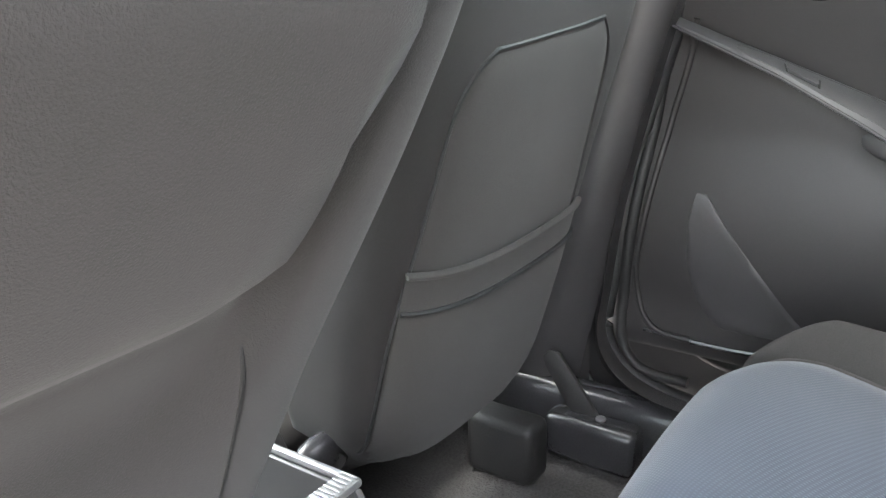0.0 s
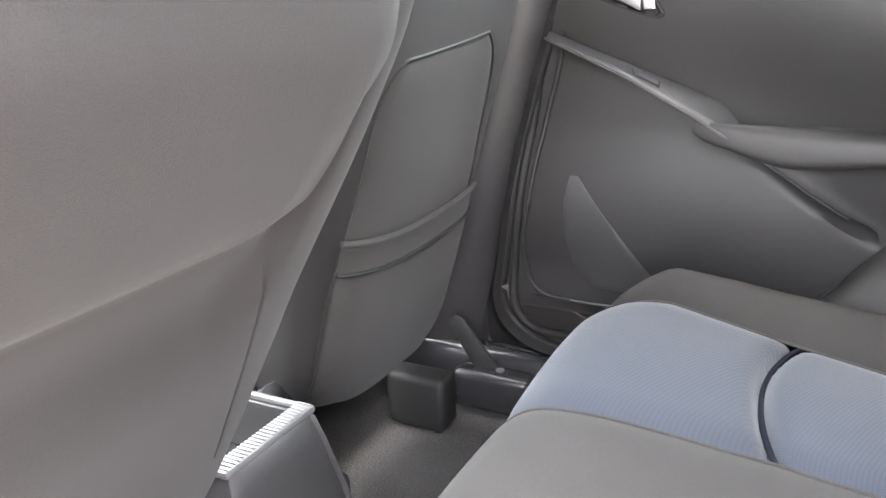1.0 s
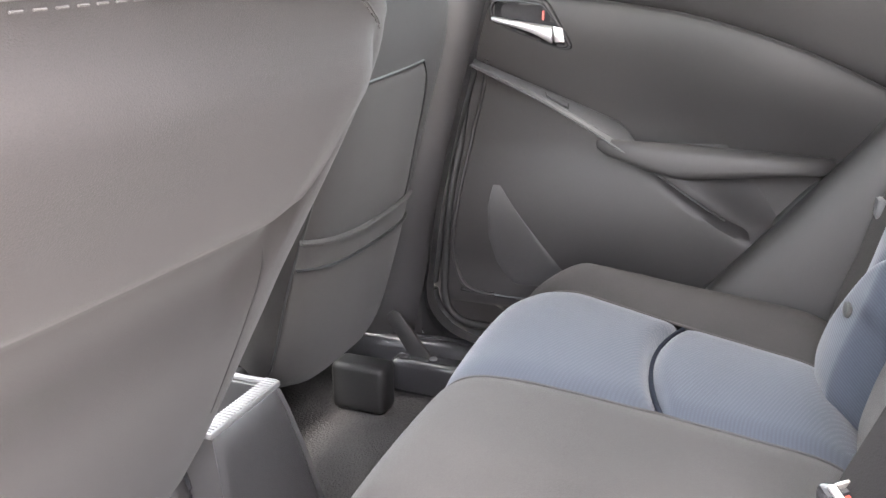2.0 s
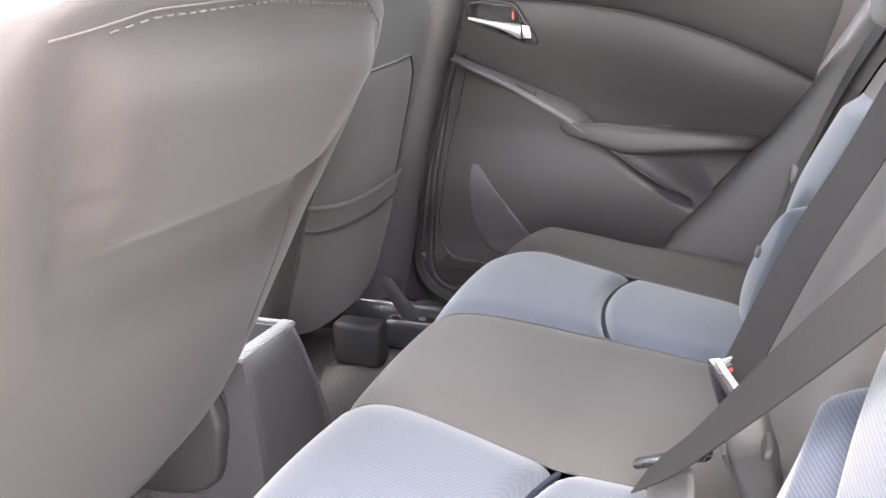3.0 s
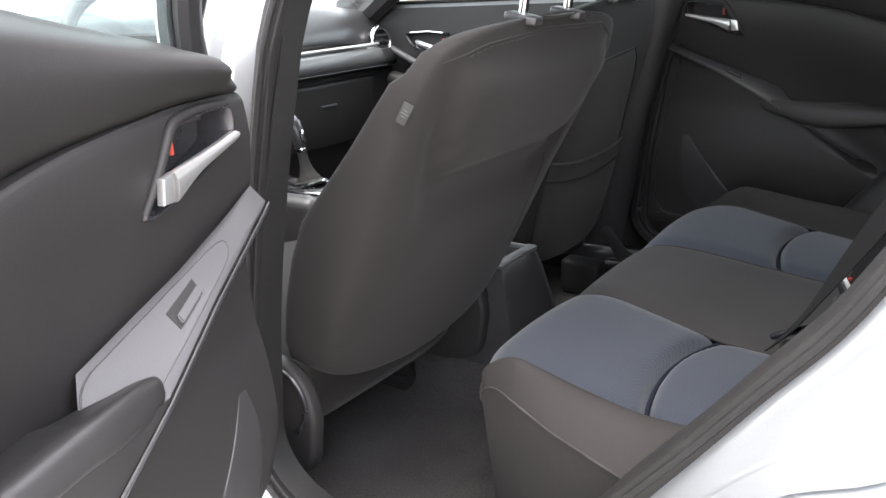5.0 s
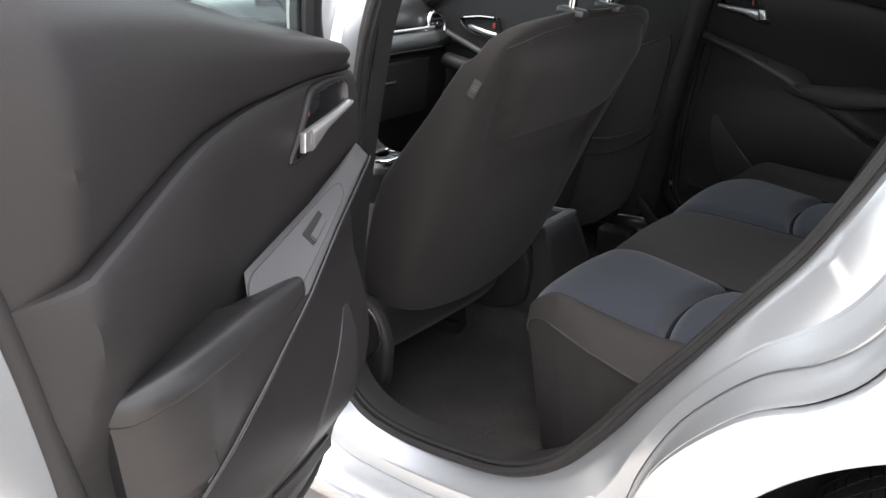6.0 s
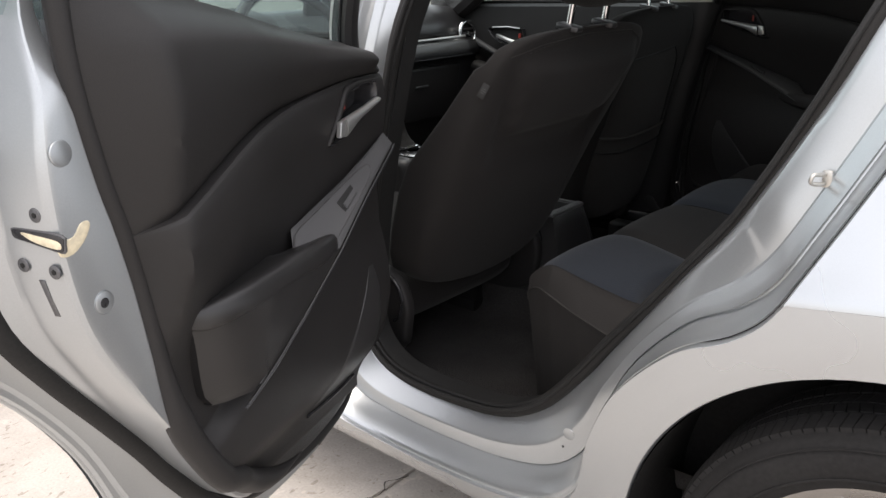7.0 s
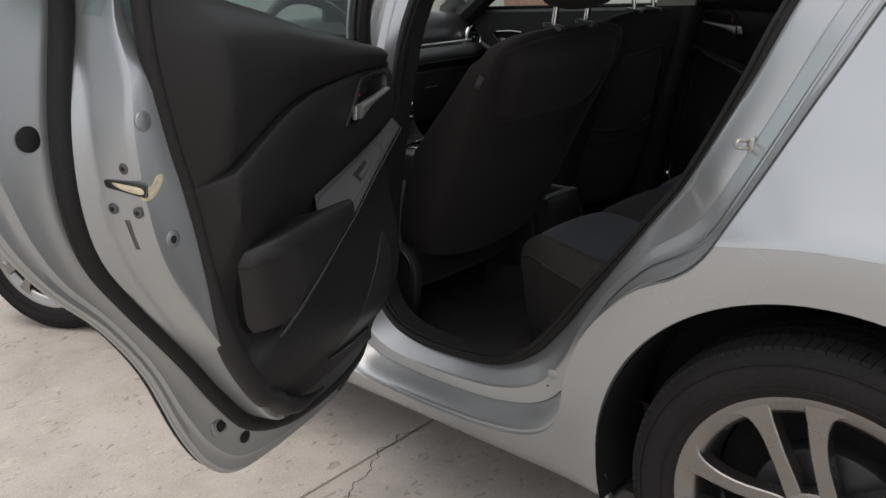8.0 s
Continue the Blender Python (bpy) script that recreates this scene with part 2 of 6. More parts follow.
def spline(ctrl, per=6, closed=False):
    """Catmull-Rom through the control tuples, `per` points a span."""
    c = [np.array(p, float) for p in ctrl]
    k = len(c)
    out = []
    for i in range(k if closed else k - 1):
        if closed:
            p0, p1, p2, p3 = c[(i - 1) % k], c[i], c[(i + 1) % k], c[(i + 2) % k]
        else:
            p0, p1, p2, p3 = c[max(i - 1, 0)], c[i], c[i + 1], c[min(i + 2, k - 1)]
        for s in range(per):
            t = s / per
            out.append(0.5 * (2 * p1 + (p2 - p0) * t + (2 * p0 - 5 * p1 + 4 * p2 - p3) * t * t + (3 * p1 - p0 - 3 * p2 + p3) * t ** 3))
    if not closed:
        out.append(c[-1])
    return out


def tube(path, radius, sides=10, closed=False, flat=1.0, up=(0, 0, 1), bm=None):
    """A round or flattened cord along a path; radius may be a list."""
    path = [Vector(p) for p in path]
    k = len(path)
    rows = []
    for i, p in enumerate(path):
        a, b = (path[i - 1] if i or closed else p), (path[(i + 1) % k] if i < k - 1 or closed else p)
        d = (b - a).normalized()
        u = Vector(up)
        s = d.cross(u)
        if s.length < 1e-4:
            s = d.cross(Vector((1, 0, 0.01)))
        s.normalize()
        w = s.cross(d).normalized()
        r = radius[i] if isinstance(radius, (list, tuple)) else radius
        rows.append([p + s * (r * math.cos(q)) + w * (r * flat * math.sin(q)) for q in (2 * math.pi * j / sides for j in range(sides))])
    if closed:
        rows.append(rows[0])
        bm = loft(rows, wrap=True, bm=bm)
        bmesh.ops.remove_doubles(bm, verts=bm.verts, dist=1e-6)
        return bm
    return loft(rows, wrap=True, caps=True, bm=bm)


def block(size, at=(0, 0, 0), bevel=0.004, segs=2, m=None):
    """A block with rounded edges, centred at `at`."""
    bm = bmesh.new()
    bmesh.ops.create_cube(bm, size=1)
    bmesh.ops.scale(bm, vec=size, verts=bm.verts)
    if bevel:
        bmesh.ops.bevel(bm, geom=bm.edges[:], offset=bevel, segments=segs, affect="EDGES", profile=0.5)
    if m:
        bmesh.ops.transform(bm, matrix=m, verts=bm.verts)
    bmesh.ops.translate(bm, vec=at, verts=bm.verts)
    return bm


def slab(outline, depth, bevel=0.003, segs=2):
    """A plate of an (x, y) outline from z = 0 to depth, with rounded rims."""
    bm = bmesh.new()
    lo = bm.faces.new([bm.verts.new((x, y, 0)) for x, y in outline])
    up = bmesh.ops.extrude_face_region(bm, geom=[lo])["geom"]
    bmesh.ops.translate(bm, vec=(0, 0, depth), verts=[v for v in up if isinstance(v, bmesh.types.BMVert)])
    bmesh.ops.recalc_face_normals(bm, faces=bm.faces)
    if bevel:
        rim = [e for e in bm.edges if abs(e.verts[0].co.z - e.verts[1].co.z) < 1e-6]
        bmesh.ops.bevel(bm, geom=rim, offset=bevel, segments=segs, affect="EDGES", profile=0.5)
    return bm


def round_disc(r, depth, sides=24, bevel=0.002, m=None):
    bm = slab([(r * math.cos(2 * math.pi * i / sides), r * math.sin(2 * math.pi * i / sides)) for i in range(sides)], depth, bevel)
    if m:
        bmesh.ops.transform(bm, matrix=m, verts=bm.verts)
    return bm


def moved(bm, m):
    bmesh.ops.transform(bm, matrix=m, verts=bm.verts)
    return bm


def smooth01(t):
    t = min(1, max(0, t))
    return t * t * (3 - 2 * t)


def lerp(a, b, t):
    return a + (b - a) * t


def curve_at(table, t):
    """Linear reading of a table of (t, value)."""
    return float(np.interp(t, [p[0] for p in table], [p[1] for p in table]))


# ---- ground ----
def make_ground():
    bm = bmesh.new()
    edges = [-60, -12, -6, -3, -1.053, -1.041, 2.0, 5, 12, 60]
    ys = [-60, -10, -4, -1.5, -0.6, 0.5, 3, 10, 60]
    rows = [[(x, y, 0) for x in edges] for y in ys]
    loft(rows, bm=bm)
    # the cast joint is a narrow sunk strip
    bm.faces.ensure_lookup_table()
    strip = [f for f in bm.faces if -1.06 < f.calc_center_median().x < -1.03]
    bmesh.ops.inset_region(bm, faces=strip, thickness=0.0025)
    for f in strip:
        for v in f.verts:
            v.co.z = -0.006
    ob = part("ground", bm, CONCRETE, None, "pale worn concrete paving with stains and cracks", fix=False)
    tagged(ob, kind="structure", category="ground")
    rnd = random.Random(4)
    # the crack runs off the joint
    pts, p = [], Vector((-1.042, -0.60, 0.0012))
    heading = -78
    for i in range(76):
        pts.append(p.copy())
        heading += rnd.uniform(-42, 42) - (heading + 76) * 0.5
        p = p + Vector((math.cos(radians(heading)), math.sin(radians(heading)), 0)) * 0.010
    left, right = [], []
    for q, r in zip(pts, pts[1:]):
        w = rnd.uniform(0.0008, 0.0021)
        d = (r - q).normalized()
        left.append(q + Vector((-d.y, d.x, 0)) * w)
        right.append(q - Vector((-d.y, d.x, 0)) * w)
    crack = part("ground_crack", loft([left, right]), mat("crack_dirt", (0.09, 0.08, 0.07), rough=1, scale=200, vary=0.3), None, "thin dark crack in the concrete", fix=False)
    tagged(crack, kind="structure", category="crack")


make_ground()


# ---- car body ----
car = empty("car", pose(0, 0, 0), "silver four-door sedan with a rear door open", "car")

# (x, z) of the door opening's seal line and of the outer shut line, matched point by point, front foot first and then rearwards and up
JAMB = [
    ((-1.020, 0.520), (-1.110, 0.520)), ((-1.026, 0.430), (-1.105, 0.330)), ((-0.982, 0.373), (-1.050, 0.266)), ((-0.900, 0.350), (-0.930, 0.252)),
    ((-0.780, 0.350), (-0.780, 0.249)), ((-0.670, 0.365), (-0.630, 0.258)), ((-0.585, 0.410), (-0.515, 0.284)), ((-0.515, 0.485), (-0.448, 0.343)),
    ((-0.450, 0.570), (-0.423, 0.446)), ((-0.385, 0.650), (-0.377, 0.549)), ((-0.325, 0.728), (-0.291, 0.642)), ((-0.272, 0.796), (-0.214, 0.684)),
    ((-0.238, 0.852), (-0.166, 0.728)), ((-0.206, 0.910), (-0.125, 0.806)), ((-0.160, 1.000), (-0.056, 0.950)), ((-0.122, 1.089), (-0.008, 1.046)),
    ((-0.055, 1.235), (0.066, 1.208)), ((-0.065, 1.325), (0.045, 1.345)), ((-0.160, 1.365), (-0.120, 1.405)), ((-0.420, 1.385), (-0.420, 1.430)),
    ((-0.680, 1.375), (-0.700, 1.425)), ((-0.790, 1.330), (-0.850, 1.370)), ((-0.852, 1.200), (-0.940, 1.200)), ((-0.905, 1.020), (-0.995, 1.020)),
    ((-0.955, 0.850), (-1.045, 0.850)), ((-1.000, 0.660), (-1.090, 0.660)),
]
SEAL = spline([a for a, b in JAMB], 5, True)
SHUT = spline([b for a, b in JAMB], 5, True)
WX, WZ, ARCH, FX = 0.024, 0.312, 0.381, -2.57


UPPER = np.array(spline([(0.742, 0.832), (0.748, 0.8312), (0.756, 0.8290), (0.768, 0.8245), (0.785, 0.8172), (0.81, 0.8065), (0.85, 0.790), (0.92, 0.767), (0.98, 0.749), (1.05, 0.731), (1.20, 0.690), (1.36, 0.612), (1.45, 0.54)], 8))


def crease_height(x):
    """Height of the shoulder crease along the body."""
    return 0.742 + 0.027 * smooth01((x + 0.24) / 0.26)


def side(x, z):
    """How far the body's side stands out from the middle at (x, z)."""
    z = z - (crease_height(x) - 0.742) * smooth01((z - 0.45) / 0.28) * smooth01((1.1 - z) / 0.3)
    if z < 0.742:
        y = 0.832 - 0.09 * (0.742 - z) ** 1.6 - 0.03 * smooth01((0.26 - z) / 0.11)
    else:
        y = float(np.interp(z, UPPER[:, 0], UPPER[:, 1]))
    for wx in (WX, FX):
        r = math.hypot(x - wx, z - WZ)
        y += 0.010 * smooth01((0.50 - r) / 0.12)
    return y - 0.05 * smooth01((x - 0.45) / 0.8) - 0.10 * smooth01((-2.2 - x) / 1.0)


def jamb_surface(s):
    """The painted return between the seal and the shut line, on side s (-1 left, 1 right)."""
    rows = []
    # (share of the way at the sill, at the rear upright, stand-out at each)
    for t0, t1, d0, d1 in ((0.0, 0.0, 0.700, 0.706), (0.10, 0.10, 0.703, 0.726), (0.18, 0.20, 0.712, 0.733), (0.40, 0.52, 0.738, 0.737), (0.425, 0.545, 0.7415, 0.7375), (0.44, 0.555, 0.7430, 0.7395), (0.455, 0.57, 0.7435, 0.7450), (0.57, 0.68, 0.7445, 0.7560), (0.685, 0.765, 0.7460, 0.7650), (0.695, 0.775, 0.7460, 0.7655), (0.703, 0.79, 0.7420, 0.7600), (0.711, 0.81, 0.7460, 0.7605),
                           (0.725, 0.825, 0.7490, 0.7690), (0.81, 0.86, 0.7740, 0.776), (0.90, 0.90, 0.7985, 0.784), (0.918, 0.92, 0.8010, 0.790), (0.93, 0.935, 0.8020, 0.796), (0.945, 0.945, 0.8035, 0.8000), (0.958, 0.955, 0.8035, 0.8030), (0.966, 0.963, 0.8036, 0.799), (0.978, 0.976, 0.8037, 0.799), (0.986, 0.985, None, None), (1.0, 1.0, None, None)):
        row = []
        for i, (a, b) in enumerate(zip(SEAL, SHUT)):
            m = smooth01((i / 5 - 7.0) / 5.0) if i < 100 else smooth01((23.5 - i / 5) / 1.5)
            x, z = lerp(a, b, lerp(t0, t1, m))
            top = smooth01((z - 1.0) / 0.4) * 0.13
            o = side(b[0], b[1])
            if d0 is None:
                y = o - (0.003 if t0 < 0.99 else 0.0)
            else:
                y0 = 0.706 - top
                y = y0 + (lerp(d0, d1, m) - 0.706) / 0.105 * (o - y0)
            row.append((x, s * y, z))
        rows.append(row)
    return loft(rows, wrap=True)


def shut_gap(s):
    """Dark line where the jamb meets the outer skin."""
    pts = []
    for a, b in list(zip(SEAL, SHUT))[44:84]:
        x, z = lerp(a, b, 0.972)
        o = side(b[0], b[1])
        top = smooth01((z - 1.0) / 0.4) * 0.13
        y0 = 0.706 - top
        pts.append((x, s * (y0 + (0.7995 - 0.706) / 0.105 * (o - y0)), z))
    return tube(pts, 0.0008, 6)


part("door_jamb", jamb_surface(-1), PRIMER, car, "silver painted door jamb and sill", sharp=28)
part("door_jamb", jamb_surface(1), RUBBER, car, "black door jamb behind the closed door")
part("shut_line", shut_gap(-1), RUBBER, car, "thin dark seam at the door shut line")



def outer_panel(s):
    """Rear quarter below the shoulder crease, from the wheel arch outwards."""
    outer = []
    for x, z in SHUT[30:80]:
        if z > crease_height(x):
            break
        outer.append((float(x), float(z)))
    x0 = outer[-1][0] + 0.006
    outer += [(x, crease_height(x)) for x in np.linspace(x0, 1.0, 36)]
    outer += [tuple(p) for p in spline([(1.02, 0.72), (1.00, 0.50), (0.85, 0.25), (0.52, 0.23), (0.40, 0.215)], 5)]
    ang = []
    for x, z in outer:
        a = math.degrees(math.atan2(z - WZ, x - WX))
        a = a + 360 if a < -90 else a
        ang.append(min(196.0, max(-16.0, a)))
    outer.insert(0, outer[0])
    ang.insert(0, 196.0)
    rows = []
    # turned-in lip of the arch, then out to the edge
    for r, dy in ((-0.003, -0.012), (-0.0015, -0.002)):
        row = []
        for a in ang:
            ax, az = WX + (ARCH + r) * math.cos(radians(a)), WZ + (ARCH + r) * math.sin(radians(a))
            row.append((ax, s * (side(ax, az) + dy), az))
        rows.append(row)
    for f in (0, 0.02, 0.05, 0.10, 0.16, 0.24, 0.33, 0.42, 0.52, 0.62, 0.72, 0.82, 0.91, 1.0):
        row = []
        for (x, z), a in zip(outer, ang):
            ax, az = WX + ARCH * math.cos(radians(a)), WZ + ARCH * math.sin(radians(a))
            px, pz = lerp(ax, x, f), lerp(az, z, f)
            row.append((px, s * side(px, min(pz, crease_height(px))), pz))
        rows.append(row)
    return loft(rows)


def upper_panel(s):
    """Rear quarter above the crease, up to the roof."""
    edge = [(float(x), float(z)) for x, z in SHUT[50:84]]
    rows = []
    for f in np.linspace(0, 1, 40) ** 1.7:
        row = []
        for q in np.linspace(0, 1, 36) ** 1.3:
            z = lerp(0.735, 1.24, f)
            for _ in range(3):
                left = float(np.interp(z, [p[1] for p in edge], [p[0] for p in edge]))
                right = curve_at([(0.73, 1.02), (0.95, 0.97), (1.02, 0.75), (1.10, 0.55), (1.24, 0.30)], z)
                x = lerp(left, right, q)
                z = lerp(crease_height(x) + 0.0002, 1.24, f)
            row.append((x, s * side(x, max(z, crease_height(x) + 0.0002)), z))
        rows.append(row)
    return loft(rows)


part("quarter_panel", outer_panel(-1), PAINT, car, "silver rear quarter panel with a shoulder crease", sharp=30)
part("quarter_panel", outer_panel(1), PAINT, car, "silver rear quarter panel with a shoulder crease", sharp=30)
for s in (-1, 1):
    part("upper_quarter", upper_panel(s), PAINT, car, "silver upper quarter panel")


def rocker(s):
    rows = []
    for i in range(5 * 1, 5 * 6 + 1):
        x, z = SHUT[i]
        rows.append((x, z))
    x0, z0 = rows[-1]
    x1, z1 = WX + ARCH * math.cos(radians(196)), WZ + ARCH * math.sin(radians(196))
    rows += [(lerp(x0, x1, f), lerp(z0, z1, f)) for f in (0.2, 0.4, 0.6, 0.8, 1.0)]
    rows = [(-1.6, 0.262), (-1.35, 0.262)] + rows
    out = []
    for f, dy, dz in ((0, 0.0, 0), (0.25, 0.0, 0), (0.6, 0.0, 0), (1, 0.0, 0), (1.0, -0.008, -0.008), (1, -0.09, -0.012)):
        out.append([(x, s * (side(x, lerp(z, 0.208, f)) + dy), lerp(z, 0.208, f) + dz) for x, z in rows])
    return loft(out)


part("rocker_panel", rocker(-1), PAINT, car, "silver rocker panel under the door")
part("rocker_panel", rocker(1), PAINT, car, "silver rocker panel under the door")


def opening_seal(s):
    path = [(x, s * (0.706 - 0.13 * smooth01((z - 1.0) / 0.4)), z) for x, z in SEAL]
    cx, cz = -0.5, 0.8
    path = [(lerp(x, cx, -0.006), y, lerp(z, cz, -0.006)) for x, y, z in path]
    return tube(path, 0.0125, 12, True)


part("opening_seal", opening_seal(-1), SEALED, car, "black rubber door seal")
for k, y, r in ((0.014, 0.722, 0.0042), (0.021, 0.712, 0.0036)):
    part("seal_lip", tube([(lerp(x, -0.5, k), -(y - 0.13 * smooth01((z - 1.0) / 0.4)), lerp(z, 0.8, k)) for x, z in SEAL], r, 8, True), RUBBER, car, "thin lip of the door seal")
part("opening_seal", opening_seal(1), RUBBER, car, "black rubber door seal")


def opening_trim(s):
    """Black inner trim band behind the seal: sill scuff plate, pillars, wheelhouse."""
    rows = []
    cx, cz = -0.52, 0.80
    for k, dy in ((-0.002, 0.705), (0.003, 0.700), (0.007, 0.690), (0.009, 0.675), (0.010, 0.655)):
        row = []
        for x, z in SEAL:
            top = 0.13 * smooth01((z - 1.0) / 0.4)
            row.append((lerp(x, cx, k), s * (dy - top), lerp(z, cz, k)))
        rows.append(row)
    return loft(rows, wrap=True)


part("opening_trim", opening_trim(-1), RUBBER, car, "black plastic trim round the door opening")
part("opening_trim", opening_trim(1), TRIM, car, "black plastic trim round the door opening")


def front_side(s):
    """Front door and wing outside, with the front wheel arch."""
    cols = [-1.085, -1.2, -1.4, -1.6, -1.8, -1.95, -2.1, -2.16, -2.19, -2.21]
    zs = [0.262, 0.30, 0.40, 0.50, 0.60, 0.70, 0.742, 0.76, 0.85, 0.95, 0.99]
    rows = []
    for z in zs:
        row = []
        for x in cols:
            zz = z
            xx = x
            if x < -2.0 and zz < 0.69:
                edge = FX + math.sqrt(max(0.0, ARCH ** 2 - (zz - WZ) ** 2))
                xx = lerp(-2.0, max(edge, FX), (x + 2.0) / (-0.21))
            row.append((xx, s * side(xx, zz), zz))
        rows.append(row)
    bm = loft(rows)
    arc = [(FX + ARCH * math.cos(radians(a)), WZ + ARCH * math.sin(radians(a))) for a in range(90, 200, 6)]
    rim = [(FX + 0.03 - 0.9 * (i / 18), 0.99 - 0.30 * (i / 18) ** 2 - (0.4 * max(0, i - 12) / 6)) for i in range(19)]
    rows = []
    for f in (0, 0.1, 0.3, 0.6, 1.0):
        rows.append([(lerp(a[0], b[0], f), s * side(lerp(a[0], b[0], f), lerp(a[1], b[1], f)), lerp(a[1], b[1], f)) for a, b in zip(arc, rim)])
    loft(rows, bm=bm)
    top = [(x, z) for x, z in ((-2.21, 0.69), (-2.35, 0.69), (-2.45, 0.685), (FX, 0.68))]
    loft([[(x, s * side(x, z), z) for x, z in top], [(x, s * side(x, 0.85), 0.85) for x, z in top], [(x, s * side(x, 0.99), 0.99) for x, z in top]], bm=bm)
    return bm


part("front_side_panel", front_side(-1), PAINT, car, "silver front door and wing outer skin")
part("front_side_panel", front_side(1), PAINT, car, "silver front door and wing outer skin")


def shell():
    """Roof, bonnet, boot lid and tail as one outer skin across the car."""
    line = spline([(1.03, 0.55), (1.05, 0.80), (0.99, 0.99), (0.80, 1.05), (0.62, 1.09)], 4)
    rows = []
    for x, z in line:
        rows.append([(x - 0.10 * abs(v) ** 3, v * (side(x, min(z, 0.98)) - 0.01), z - 0.02 * v * v) for v in np.linspace(-1, 1, 15)])
    bm = loft(rows)
    roof = spline([(0.20, 1.33), (0.0, 1.40), (-0.35, 1.46), (-0.75, 1.48), (-1.10, 1.455), (-1.35, 1.40)], 4)
    loft([[(x, v * 0.58, z - 0.045 * v * v) for v in np.linspace(-1, 1, 15)] for x, z in roof], bm=bm)
    hood = spline([(-2.10, 0.985), (-2.5, 0.94), (-3.0, 0.85), (-3.3, 0.70), (-3.38, 0.45), (-3.36, 0.25)], 4)
    loft([[(x + 0.25 * v ** 4, v * 0.74, z - 0.05 * v * v) for v in np.linspace(-1, 1, 15)] for x, z in hood], bm=bm)
    return bm


part("roof_and_bonnet", shell(), PAINT, car, "silver roof, bonnet and boot lid")
roofin = spline([(0.25, 1.26), (0.0, 1.36), (-0.35, 1.425), (-0.75, 1.445), (-1.10, 1.42), (-1.33, 1.37)], 4)
part("headliner", loft([[(x, v * 0.60, z - 0.05 * v * v) for v in np.linspace(-1, 1, 11)] for x, z in roofin]), HEADLINER, car, "pale cloth headliner")

for s in (-1, 1):
    # front pillars and roof rails
    rail = [(-2.05, s * 0.74, 0.98), (-1.75, s * 0.69, 1.15), (-1.40, s * 0.62, 1.33), (-1.10, s * 0.585, 1.40), (-0.70, s * 0.575, 1.425), (-0.25, s * 0.575, 1.41), (0.12, s * 0.60, 1.32), (0.45, s * 0.68, 1.12), (0.60, s * 0.70, 1.03)]
    part("roof_rail", tube(spline(rail, 5), 0.042, 10), PAINT, car, "silver roof rail and pillar")
    inner = [(x + 0.01, y - s * 0.04, z - 0.03) for x, y, z in spline(rail, 5)]
    part("front_pillar_trim", tube(inner[:13], 0.038, 8), SOFT, car, "dark front pillar trim")
    part("pillar_trim", tube(inner[12:], 0.038, 8), BEIGE, car, "pale pillar trim")
    # middle pillar, painted outside, pale trim above and black below inside
    mid = [(-1.185, 0.30, 0.745), (-1.160, 0.60, 0.755), (-1.105, 0.85, 0.752), (-1.055, 1.02, 0.722), (-0.98, 1.22, 0.66), (-0.92, 1.38, 0.60)]
    rows = []
    for x, z, y in spline(mid, 4):
        rows.append([(x - 0.03, s * (y - 0.03), z), (x - 0.02, s * y, z), (x + 0.055, s * y, z), (x + 0.062, s * (y - 0.008), z)])
    part("middle_pillar", loft(rows), PAINT, car, "silver middle pillar")
    rows = []
    for x, z, y in spline([(-1.215, 0.28, 0.69), (-1.155, 0.55, 0.68), (-1.085, 0.80, 0.675), (-1.022, 1.03, 0.66)], 6):
        rows.append([(x - 0.06, s * (y + 0.02), z), (x - 0.05, s * (y - 0.012), z), (x + 0.0, s * (y - 0.02), z), (x + 0.075, s * (y - 0.012), z), (x + 0.115, s * (y + 0.012), z), (x + 0.125, s * (y + 0.03), z)])
    part("middle_pillar_trim", loft(rows), TRIM, car, "black plastic lower pillar trim")
    rows = []
    for x, z, y in spline([(-1.022, 1.03, 0.662), (-0.97, 1.18, 0.62), (-0.90, 1.36, 0.56)], 4):
        rows.append([(x - 0.05, s * (y + 0.03), z), (x - 0.04, s * (y - 0.012), z), (x + 0.0, s * (y - 0.018), z), (x + 0.085, s * (y - 0.020), z), (x + 0.106, s * (y - 0.014), z), (x + 0.110, s * (y + 0.020), z)])
    part("upper_pillar_trim", loft(rows), BEIGE, car, "pale upper pillar trim")
    part("pillar_bead", tube([row[4] for row in rows], 0.006, 8), TRIM, car, "dark edge bead of the pillar trim")
    # rear inner quarter: rounded trim from the seal to the seat side
    rows = []
    for x, z in [(lerp(a[0], -0.52, 0.02), lerp(a[1], 0.8, 0.02)) for a in SEAL[35:82]]:
        top = 0.12 * smooth01((z - 1.0) / 0.4)
        rows.append([(x + dx, s * (y - top), z + dz) for dx, y, dz in ((0, 0.690, 0), (-0.010, 0.668, -0.004), (-0.014, 0.645, -0.006), (-0.008, 0.622, -0.003), (0.012, 0.606, 0.004), (0.05, 0.595, 0.012), (0.12, 0.585, 0.02), (0.40, 0.56, 0.04))])
    part("quarter_trim", loft(rows), SOFT, car, "black plastic quarter trim")

